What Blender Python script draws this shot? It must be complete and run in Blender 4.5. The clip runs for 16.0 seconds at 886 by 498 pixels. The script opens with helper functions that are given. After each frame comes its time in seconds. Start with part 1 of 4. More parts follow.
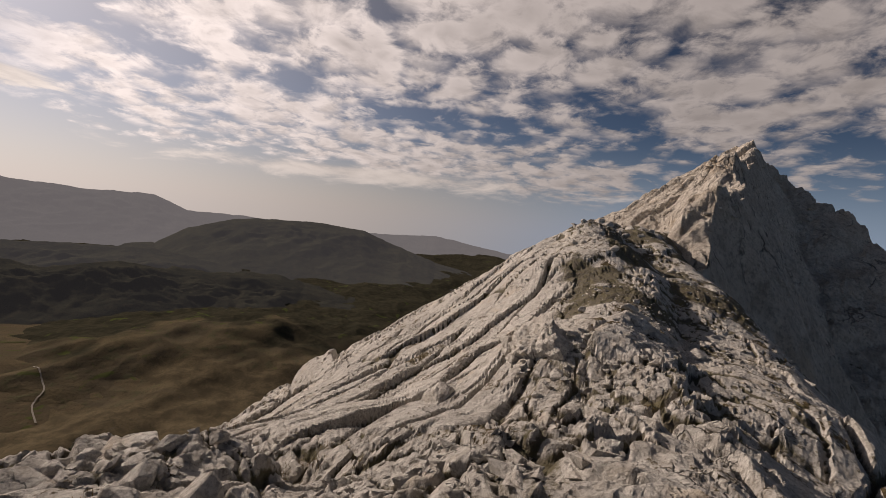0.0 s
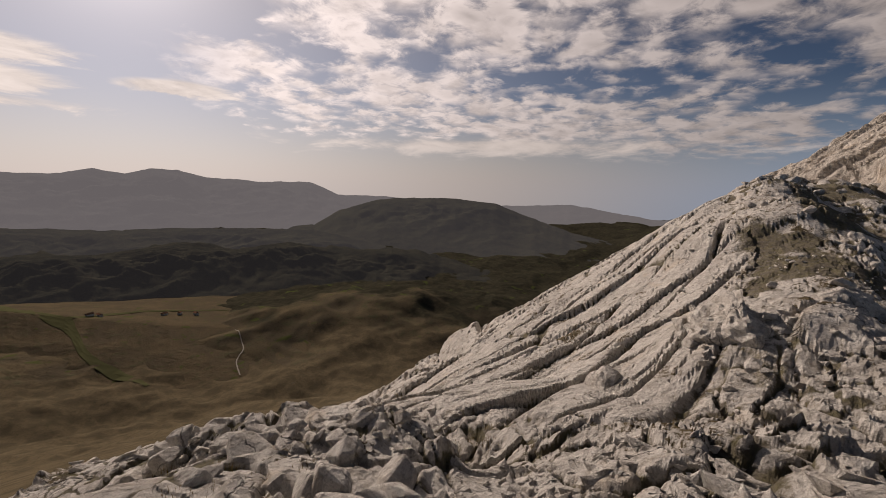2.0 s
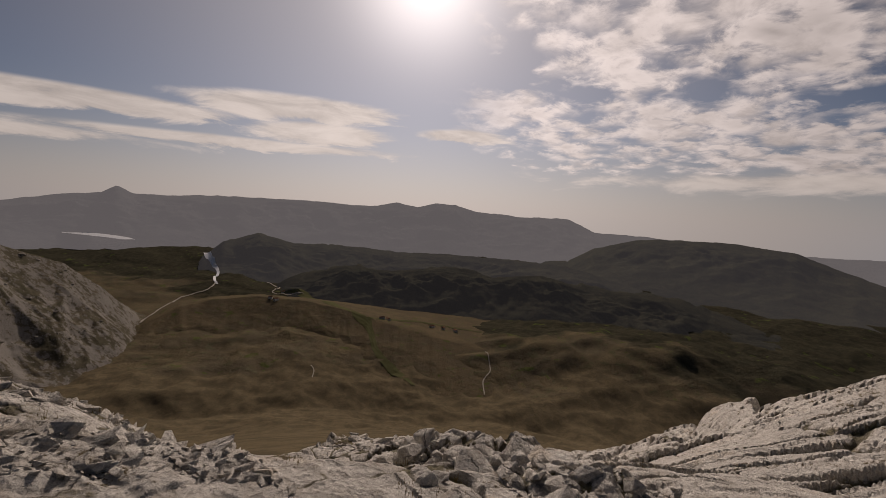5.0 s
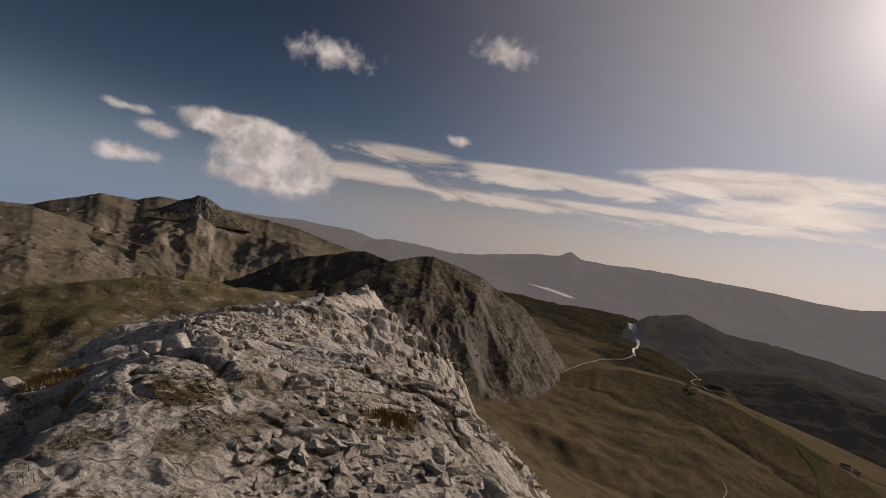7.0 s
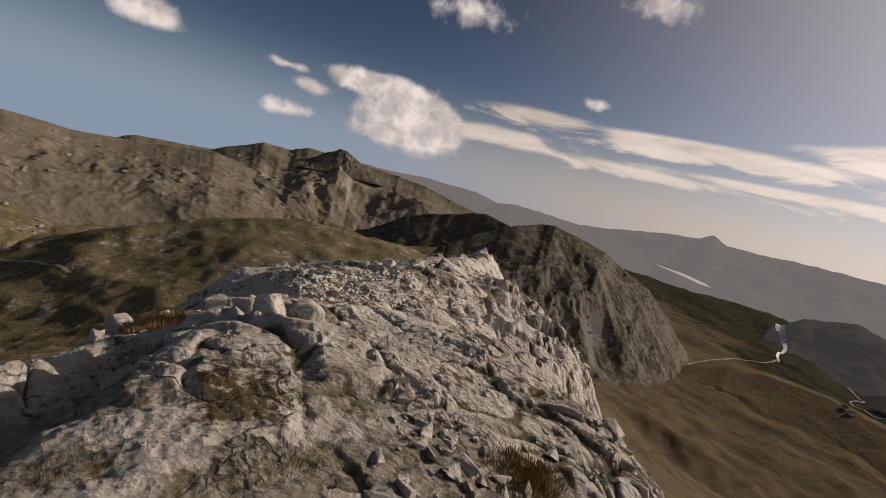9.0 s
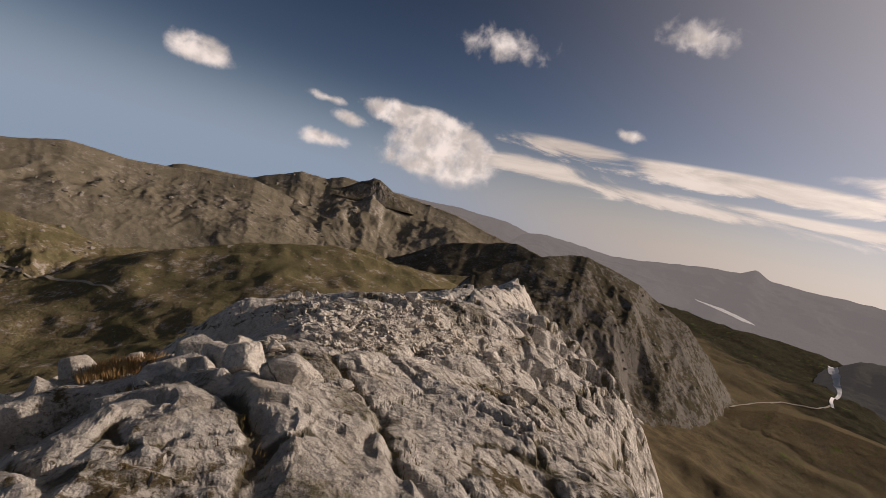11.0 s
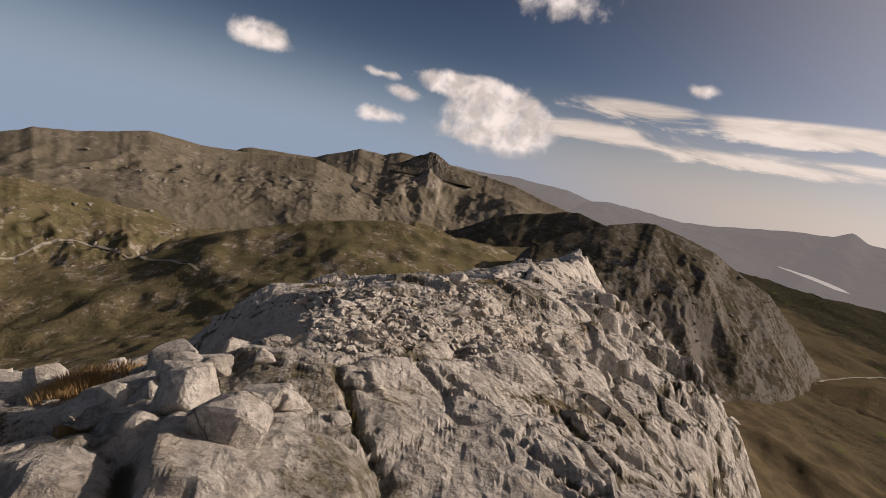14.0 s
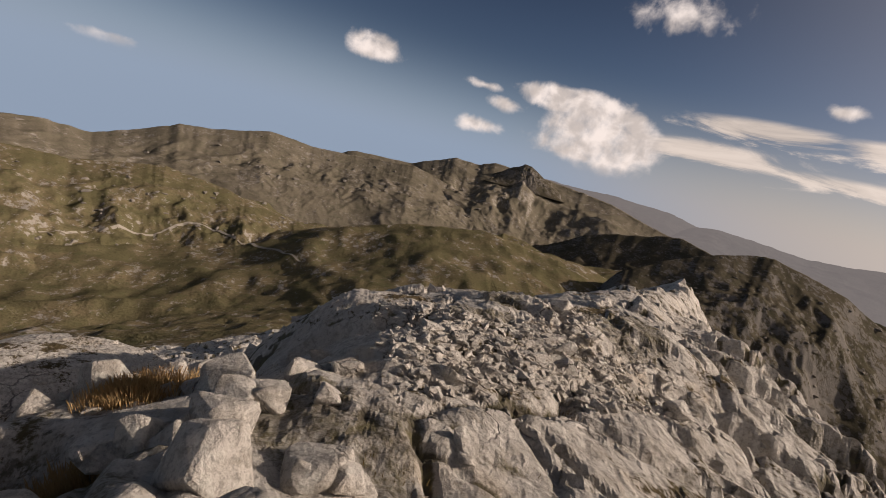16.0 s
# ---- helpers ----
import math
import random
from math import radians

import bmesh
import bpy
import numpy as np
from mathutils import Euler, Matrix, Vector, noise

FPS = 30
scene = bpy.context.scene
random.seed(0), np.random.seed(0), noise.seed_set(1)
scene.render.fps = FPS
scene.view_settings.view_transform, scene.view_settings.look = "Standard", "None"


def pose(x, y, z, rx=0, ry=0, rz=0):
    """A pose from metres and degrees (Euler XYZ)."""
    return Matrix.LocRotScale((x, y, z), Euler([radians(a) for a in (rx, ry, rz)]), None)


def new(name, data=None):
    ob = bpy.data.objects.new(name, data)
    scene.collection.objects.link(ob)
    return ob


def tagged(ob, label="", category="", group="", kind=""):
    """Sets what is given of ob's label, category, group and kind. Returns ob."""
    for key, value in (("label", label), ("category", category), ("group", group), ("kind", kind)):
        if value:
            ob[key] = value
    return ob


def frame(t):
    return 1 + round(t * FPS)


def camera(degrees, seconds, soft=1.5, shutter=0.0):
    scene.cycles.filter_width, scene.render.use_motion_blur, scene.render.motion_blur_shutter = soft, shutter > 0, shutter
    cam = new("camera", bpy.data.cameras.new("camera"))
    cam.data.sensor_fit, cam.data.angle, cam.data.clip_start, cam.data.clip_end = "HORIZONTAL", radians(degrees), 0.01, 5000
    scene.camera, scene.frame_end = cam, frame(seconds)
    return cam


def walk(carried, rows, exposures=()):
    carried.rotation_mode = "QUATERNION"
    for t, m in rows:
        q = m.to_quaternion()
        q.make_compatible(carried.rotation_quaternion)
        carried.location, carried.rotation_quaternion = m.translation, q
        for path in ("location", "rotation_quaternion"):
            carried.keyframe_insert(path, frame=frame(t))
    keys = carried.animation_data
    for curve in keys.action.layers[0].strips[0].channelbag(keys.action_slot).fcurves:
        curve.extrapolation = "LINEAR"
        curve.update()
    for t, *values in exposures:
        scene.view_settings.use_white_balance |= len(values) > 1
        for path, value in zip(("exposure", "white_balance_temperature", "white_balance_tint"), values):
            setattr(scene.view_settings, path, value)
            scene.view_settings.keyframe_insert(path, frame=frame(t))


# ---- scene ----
# ---------------------------------------------------------------- camera
cam = camera(89.2, 16.0, soft=0.7)
PATH = [
    (0, pose(0.247, -1.903, 1.625, 85.83, -5.55, -79.33)),
    (0.5, pose(0.327, -2.009, 1.571, 84.79, -5.51, -66.37)),
    (1, pose(0.412, -1.934, 1.546, 81.53, -6.43, -61.81)),
    (1.5, pose(0.437, -1.708, 1.590, 82.30, -7.01, -62.58)),
    (2, pose(0.411, -1.453, 1.673, 81.28, -1.37, -62.85)),
    (2.5, pose(0.402, -1.282, 1.731, 85.94, 3.70, -53.97)),
    (3, pose(0.406, -1.201, 1.768, 85.78, 2.33, -48.20)),
    (3.2, pose(0.410, -1.151, 1.805, 86.04, 0.74, -47.22)),
    (5.3, pose(0.522, -1.518, 1.655, 82.95, -2.69, -26.99)),
    (5.5, pose(0.511, -1.470, 1.692, 81.58, -2.65, -23.90)),
    (6, pose(0.482, -1.346, 1.730, 87.33, -5.67, -10.62)),
    (6.5, pose(0.446, -1.076, 1.753, 86.52, -9.72, 5.12)),
    (7, pose(0.347, -0.675, 1.723, 87.97, -10.26, 20.77)),
    (7.5, pose(0.153, -0.285, 1.664, 83.97, -9.99, 29.78)),
    (8, pose(-0.081, 0.004, 1.651, 82.82, -14.65, 27.20)),
    (8.5, pose(-0.333, 0.300, 1.634, 80.49, -16.31, 29.75)),
    (9, pose(-0.617, 0.657, 1.583, 79.98, -14.46, 36.76)),
    (9.5, pose(-0.881, 0.968, 1.546, 79.44, -12.95, 35.33)),
    (10, pose(-1.053, 1.173, 1.506, 83.76, -13.66, 38.04)),
    (10.2, pose(-1.145, 1.299, 1.457, 82.93, -13.39, 38.99)),
    (12.3, pose(-1.564, 2.089, 1.422, 82.60, -17.43, 42.46)),
    (12.5, pose(-1.625, 2.207, 1.436, 82.41, -18.96, 41.07)),
    (13, pose(-1.708, 2.374, 1.417, 81.29, -15.13, 42.72)),
    (13.5, pose(-1.827, 2.565, 1.374, 82.02, -8.56, 44.15)),
    (14, pose(-2.036, 2.733, 1.336, 77.41, -12.16, 48.14)),
    (14.5, pose(-2.292, 2.869, 1.303, 76.28, -13.95, 51.25)),
    (15, pose(-2.509, 2.978, 1.253, 75.28, -14.08, 60.52)),
    (15.5, pose(-2.690, 3.067, 1.198, 78.42, -13.99, 61.72)),
    (16, pose(-2.858, 3.163, 1.155, 75.84, -14.88, 60.34)),
]
walk(cam, PATH, exposures=[(0, -0.05, 6650, 19), (1.5, -0.07, 6650, 20), (3, -0.19, 6650, 20), (5.5, -0.39, 6700, 20), (7.0, -0.26, 6800, 19), (8.5, 0.04, 6800, 18), (9.5, 0.14, 6850, 19), (10.0, 0.15, 6900, 20), (12.5, 0.27, 6850, 20), (16, 0.3, 6850, 19)])

# ---------------------------------------------------------------- light
SUN_AZ, SUN_EL = -28.0, 26.5          # degrees; bearings count from +y, positive to the left
EYE = 1.7                             # height of the eye over the saddle at the origin


def bearing(az, el):
    a, e = radians(az), radians(el)
    return Vector((-math.sin(a) * math.cos(e), math.cos(a) * math.cos(e), math.sin(e)))


sun_dir = bearing(SUN_AZ, SUN_EL)
sun = new("sun", bpy.data.lights.new("sun", "SUN"))
sun.data.energy, sun.data.angle, sun.data.color = 3.7, radians(0.6), (1.0, 0.89, 0.76)
sun.matrix_world = sun_dir.to_track_quat("Z", "Y").to_matrix().to_4x4()


class Nodes:
    """Short hand for building node trees."""

    def __init__(self, tree):
        self.tree = tree
        tree.nodes.clear()

    def add(self, kind, **values):
        node = self.tree.nodes.new(kind)
        for key, value in values.items():
            setattr(node, key, value)
        return node

    def put(self, socket, value):
        if isinstance(value, bpy.types.NodeSocket):
            self.tree.links.new(value, socket)
        else:
            socket.default_value = value

    def math(self, op, a, b=0.0, c=0.0, clamp=False):
        n = self.add("ShaderNodeMath", operation=op, use_clamp=clamp)
        for s, v in zip(n.inputs, (a, b, c)):
            self.put(s, v)
        return n.outputs[0]

    def vec(self, op, a, b=(0, 0, 0), scale=None):
        n = self.add("ShaderNodeVectorMath", operation=op)
        self.put(n.inputs[0], a)
        self.put(n.inputs[1], b)
        if scale is not None:
            self.put(n.inputs["Scale"], scale)
        return n.outputs["Value"] if op in ("LENGTH", "DOT_PRODUCT") else n.outputs[0]

    def mix(self, f, a, b):
        n = self.add("ShaderNodeMix", data_type="RGBA")
        self.put(n.inputs["Factor"], f)
        self.put(n.inputs[6], a)
        self.put(n.inputs[7], b)
        return n.outputs[2]

    def step(self, x, lo, hi, to0=0.0, to1=1.0):
        n = self.add("ShaderNodeMapRange", interpolation_type="SMOOTHSTEP")
        for s, v in zip(n.inputs, (x, lo, hi, to0, to1)):
            self.put(s, v)
        return n.outputs[0]

    def noise(self, vector, scale, detail=4.0, rough=0.55, distortion=0.0):
        n = self.add("ShaderNodeTexNoise")
        self.put(n.inputs["Vector"], vector)
        for key, v in (("Scale", scale), ("Detail", detail), ("Roughness", rough), ("Distortion", distortion)):
            self.put(n.inputs[key], v)
        return n.outputs["Fac"]

    def voronoi(self, vector, scale, feature="F1", out="Distance"):
        n = self.add("ShaderNodeTexVoronoi", feature=feature)
        self.put(n.inputs["Vector"], vector)
        self.put(n.inputs["Scale"], scale)
        return n.outputs[out]


def rgb(r, g, b):
    return (r, g, b, 1.0)


# clouds: bearing, height, half width and half height in degrees, weight
CLOUD_FIELD = [
    (-38, 12.0, 7, 2.4, 0.8), (-52, 10.0, 13, 4.0, 1.0), (-62, 21.0, 17, 8.0, 1.0), (-88, 22.0, 26, 9.0, 1.0), (-118, 21.0, 24, 10.0, 0.9),
    (-80, 32.0, 44, 12.0, 1.0), (-76, 7.4, 20, 3.0, 1.0), (-92, 6.0, 14, 2.4, 0.9), (-112, 13.0, 18, 3.0, 0.55),
]
CLOUD_BANDS = [
    (-13, 10.6, 13, 1.7, 1.0), (-16, 8.0, 9, 1.5, 0.9), (8, 8.7, 16, 1.3, 1.0), (26, 8.6, 9, 1.4, 0.8), (-6, 6.1, 22, 0.8, 0.75), (14, 5.2, 16, 0.9, 0.55), (30, 5.6, 9, 1.6, 0.55),
    (-33, 8.8, 6, 1.0, 0.9), (-70, 4.2, 26, 1.4, 0.45),
]
CUMULUS = [
    (42.0, 4.6, 7.0, 4.2, 1.5), (43.5, 2.6, 6.5, 1.8, 1.0), (46.0, 7.6, 7.0, 1.7, 1.4), (54.0, 5.4, 2.4, 0.9, 0.7), (57, 2.4, 3.4, 1.0, 0.7), (70.8, 7.6, 3.4, 1.6, 1.1),
    (17.0, 22.5, 4.2, 1.6, 0.55), (38, 18.2, 5.6, 1.8, 0.45), (57, 7.0, 2.6, 0.5, 0.5), (21, 11.6, 1.8, 0.7, 0.6), (96, 0.6, 2.6, 0.7, 0.8), (111, 1.8, 2.6, 1.6, 0.8),
]


def make_world():
    world = bpy.data.worlds.new("sky")
    scene.world = world
    world.use_nodes = True
    n = Nodes(world.node_tree)
    sky = n.add("ShaderNodeTexSky", sky_type="NISHITA", sun_disc=False, sun_elevation=radians(SUN_EL), sun_rotation=radians(-SUN_AZ),
                altitude=1900.0, air_density=1.0, dust_density=1.0, ozone_density=1.4)
    d = n.add("ShaderNodeTexCoord").outputs["Generated"]
    xyz = n.add("ShaderNodeSeparateXYZ")
    n.put(xyz.inputs[0], d)
    x, y, z = xyz.outputs
    az = n.math("MULTIPLY", n.math("ARCTAN2", n.math("MULTIPLY", x, -1.0), y), 57.2958)
    el = n.math("MULTIPLY", n.math("ARCSINE", z), 57.2958)
    comb = n.add("ShaderNodeCombineXYZ")
    n.put(comb.inputs[0], az)
    n.put(comb.inputs[1], el)
    flat = comb.outputs[0]
    # the cloud deck: bearings laid on a plane overhead
    over = n.math("ADD", n.math("MAXIMUM", z, 0.0), 0.20)
    deck = n.vec("SCALE", d, scale=n.math("DIVIDE", 1.0, over))

    def bank(items, edge):
        total = None
        for a, e, w, h, k in items:
            r = n.vec("LENGTH", n.vec("MULTIPLY", n.vec("SUBTRACT", edge, (a, e, 0)), (1 / w, 1 / h, 0)))
            v = n.math("MULTIPLY", n.math("SUBTRACT", 1.1, r), k)
            total = v if total is None else n.math("MAXIMUM", total, v)
        return total

    # dappled field of small heaps
    fine = n.noise(deck, 6.2, 7.0, 0.62, 0.3)
    mid = n.noise(deck, 3.2, 3.0, 0.5, 0.6)
    puffs = n.voronoi(n.vec("ADD", deck, n.vec("SCALE", d, scale=n.math("MULTIPLY", fine, 0.35))), 6.6)
    lumps = n.math("SUBTRACT", n.math("ADD", n.math("MULTIPLY", n.math("SUBTRACT", fine, 0.5), 2.4), n.math("MULTIPLY", n.math("SUBTRACT", mid, 0.5), 2.2)), n.math("MULTIPLY", puffs, 0.9))
    field = n.math("ADD", n.math("MINIMUM", bank(CLOUD_FIELD, flat), 0.5), lumps)
    cover = n.step(field, -0.75, 0.25)
    # long torn bands
    stretch = n.vec("MULTIPLY", flat, (0.10, 0.42, 0))
    torn = n.noise(stretch, 1.0, 7.0, 0.62, 0.5)
    edge = n.vec("ADD", flat, n.vec("SCALE", (1.6, 1.0, 0), scale=n.math("MULTIPLY", n.math("SUBTRACT", torn, 0.5), 2.0)))
    band = n.math("ADD", n.math("MINIMUM", bank(CLOUD_BANDS, edge), 0.55), n.math("MULTIPLY", n.math("SUBTRACT", torn, 0.5), 1.5))
    cover1 = n.step(band, 0.02, 0.42)
    # heaped clouds
    heap = n.noise(flat, 0.46, 7.0, 0.58, 0.25)
    heaps = n.math("ADD", n.math("MINIMUM", bank(CUMULUS, flat), 0.55), n.math("MULTIPLY", n.math("SUBTRACT", heap, 0.5), 1.15))
    cover2 = n.step(heaps, -0.02, 0.66)
    near_sun = n.math("MAXIMUM", n.vec("DOT_PRODUCT", d, tuple(sun_dir)), 0.0)
    glow = n.math("POWER", near_sun, 5.0)
    core = n.math("POWER", near_sun, 130.0)
    base = n.vec("MULTIPLY", sky.outputs[0], (0.0330, 0.0362, 0.0395))
    base = n.vec("SCALE", base, scale=n.step(el, 8.0, 28.0, 0.72, 0.47))
    # thick air low down and round the sun
    low = n.step(el, 13.0, -1.5)
    warm = n.vec("SCALE", n.mix(n.step(near_sun, 0.1, 0.75), rgb(0.30, 0.41, 0.545), rgb(0.475, 0.437, 0.395)), scale=n.math("ADD", 0.74, n.math("MULTIPLY", glow, 0.38)))
    hazy = n.mix(n.math("MULTIPLY", n.math("POWER", low, 1.5), 0.92), base, warm)
    hazy = n.vec("ADD", hazy, n.vec("SCALE", (0.95, 0.88, 0.80), scale=n.math("MULTIPLY", glow, 0.40)))
    hazy = n.vec("ADD", hazy, n.vec("SCALE", (1.0, 0.95, 0.88), scale=n.math("MULTIPLY", core, 1.0)))
    hazy = n.vec("ADD", hazy, n.vec("SCALE", (1.0, 0.93, 0.87), scale=n.math("MULTIPLY", n.math("POWER", near_sun, 22.0), 0.15)))
    light = n.math("ADD", n.math("MULTIPLY", n.math("POWER", near_sun, 3.0), 0.85), 0.42)
    inner = n.step(field, 0.15, 1.3, 1.0, 0.62)
    lit = n.vec("SCALE", (0.92, 0.84, 0.765), scale=n.math("MULTIPLY", light, n.math("MULTIPLY", inner, n.step(fine, 0.3, 0.65, 0.70, 1.05))))
    lit1 = n.vec("SCALE", (0.86, 0.79, 0.70), scale=n.math("MULTIPLY", n.math("ADD", n.math("MULTIPLY", glow, 0.5), 0.62), n.step(torn, 0.25, 0.7, 0.72, 1.12)))
    lit2 = n.vec("SCALE", (0.66, 0.62, 0.575), scale=n.step(n.noise(n.vec("ADD", flat, (1.2, -0.9, 0)), 0.36, 4.0, 0.5, 0.2), 0.62, 0.36, 0.70, 1.10))
    col = n.mix(n.math("MULTIPLY", n.math("MULTIPLY", cover, 0.95), n.math("MULTIPLY", n.step(az, -27.0, -42.0), n.step(el, 1.5, 5.0))), hazy, lit)
    col = n.mix(n.math("MULTIPLY", cover1, n.step(el, 1.0, 4.5, 0.2, 0.95)), col, lit1)
    col = n.mix(n.math("MULTIPLY", cover2, n.step(el, -0.5, 2.0)), col, lit2)
    bg = n.add("ShaderNodeBackground")
    n.put(bg.inputs["Color"], col)
    bg.inputs["Strength"].default_value = 1.0
    out = n.add("ShaderNodeOutputWorld")
    n.put(out.inputs[0], bg.outputs[0])


make_world()


# ---------------------------------------------------------------- materials
def surface(name):
    m = bpy.data.materials.new(name)
    m.use_nodes = True
    n = Nodes(m.node_tree)
    out = n.add("ShaderNodeOutputMaterial")
    b = n.add("ShaderNodeBsdfPrincipled")
    n.put(out.inputs[0], b.outputs[0])
    return m, n, b


def world_place(n):
    return n.add("ShaderNodeNewGeometry").outputs["Position"]


def bump(n, b, height, strength, distance):
    k = n.add("ShaderNodeBump")
    k.inputs["Strength"].default_value, k.inputs["Distance"].default_value = strength, distance
    n.put(k.inputs["Height"], height)
    n.put(b.inputs["Normal"], k.outputs[0])


def limestone(name, tint, grass=0.0, size=1.0, grass_colour=(0.105, 0.078, 0.036)):
    """Pale weathered limestone: grain, dark lichen, warm iron stains, thin cracks; grass in the flat hollows."""
    m, n, b = surface(name)
    p = world_place(n)
    big = n.noise(p, 0.45 / size, 5.0, 0.6)
    mid = n.noise(p, 2.3 / size, 6.0, 0.65)
    fine = n.noise(p, 17.0 / size, 7.0, 0.74)
    col = n.mix(n.step(big, 0.3, 0.7), rgb(*[c * 0.82 for c in tint]), rgb(*tint))
    col = n.mix(n.math("MULTIPLY", n.step(mid, 0.50, 0.66), 0.55), col, rgb(tint[0] * 0.56, tint[1] * 0.54, tint[2] * 0.51))
    col = n.mix(n.math("MULTIPLY", n.step(fine, 0.50, 0.60), 0.62), col, rgb(tint[0] * 0.46, tint[1] * 0.45, tint[2] * 0.43))
    grain = n.noise(p, 62.0 / size, 4.0, 0.7)
    col = n.mix(n.math("MULTIPLY", n.step(grain, 0.54, 0.64), 0.45), col, rgb(tint[0] * 0.42, tint[1] * 0.41, tint[2] * 0.39))
    weather = n.noise(p, 5.5 / size, 5.0, 0.7, 0.3)
    col = n.mix(n.math("MULTIPLY", n.step(weather, 0.53, 0.62), 0.5), col, rgb(tint[0] * 0.5, tint[1] * 0.47, tint[2] * 0.42))
    col = n.mix(n.math("MULTIPLY", n.step(weather, 0.46, 0.36), 0.45), col, rgb(*[min(0.8, c * 1.22) for c in tint]))
    col = n.mix(n.math("MULTIPLY", n.step(n.noise(p, 1.1 / size, 3.0), 0.58, 0.72), 0.3), col, rgb(tint[0] * 0.95, tint[1] * 0.80, tint[2] * 0.60))
    shift = n.add("ShaderNodeTexNoise")
    n.put(shift.inputs["Vector"], p)
    n.put(shift.inputs["Scale"], 1.3 / size)
    n.put(shift.inputs["Detail"], 5.0)
    crack = n.voronoi(n.vec("ADD", n.vec("MULTIPLY", p, (1.0, 1.0, 0.35)), n.vec("SCALE", shift.outputs["Color"], scale=1.6 * size)), 0.9 / size, "DISTANCE_TO_EDGE")
    line = n.math("MULTIPLY", n.step(n.math("ADD", crack, n.math("MULTIPLY", mid, 0.05)), 0.022, 0.05, 1.0, 0.0), n.step(n.noise(p, 0.9 / size, 2.0), 0.48, 0.6))
    col = n.mix(n.math("MULTIPLY", line, 0.7), col, rgb(0.07, 0.065, 0.055))
    if grass:
        nz = n.add("ShaderNodeSeparateXYZ")
        n.put(nz.inputs[0], n.add("ShaderNodeNewGeometry").outputs["True Normal"])
        flat = n.step(nz.outputs[2], 0.74, 0.92)
        patch = n.step(n.math("ADD", n.noise(p, 0.8 / size, 6.0, 0.68), n.math("MULTIPLY", n.math("SUBTRACT", fine, 0.5), 0.35)), 0.66 - grass, 0.72 - grass)
        green = n.mix(n.noise(p, 9.0, 3.0), rgb(*[c * 0.6 for c in grass_colour]), rgb(*[c * 1.5 for c in grass_colour]))
        col = n.mix(n.math("MULTIPLY", flat, patch), col, green)
    if grass > 0.06:
        dirt = n.add("ShaderNodeAttribute", attribute_name="soil").outputs["Fac"]
        dirt = n.step(n.math("ADD", dirt, n.math("MULTIPLY", n.math("SUBTRACT", fine, 0.5), 0.8)), 0.35, 0.75)
        col = n.mix(n.math("MULTIPLY", dirt, 0.9), col, n.mix(n.step(weather, 0.4, 0.6), n.mix(mid, rgb(0.045, 0.036, 0.024), rgb(0.13, 0.105, 0.066)), rgb(0.125, 0.108, 0.048)))
    n.put(b.inputs["Base Color"], col)
    b.inputs["Roughness"].default_value = 0.92
    b.inputs["Specular IOR Level"].default_value = 0.2
    chips = n.voronoi(n.vec("ADD", p, n.vec("SCALE", shift.outputs["Color"], scale=0.5 * size)), 4.5 / size)
    chips2 = n.voronoi(n.vec("ADD", p, n.vec("SCALE", shift.outputs["Color"], scale=0.3 * size)), 13.0 / size)
    h = n.math("ADD", n.math("ADD", n.math("MULTIPLY", mid, 0.5), n.math("MULTIPLY", fine, 0.42)), n.math("ADD", n.math("MULTIPLY", chips, 0.22), n.math("ADD", n.math("MULTIPLY", chips2, 0.18), n.math("MULTIPLY", grain, 0.09))))
    h = n.math("SUBTRACT", h, n.math("MULTIPLY", line, 0.3))
    bump(n, b, h, 1.0, 0.13 * size)
    return m


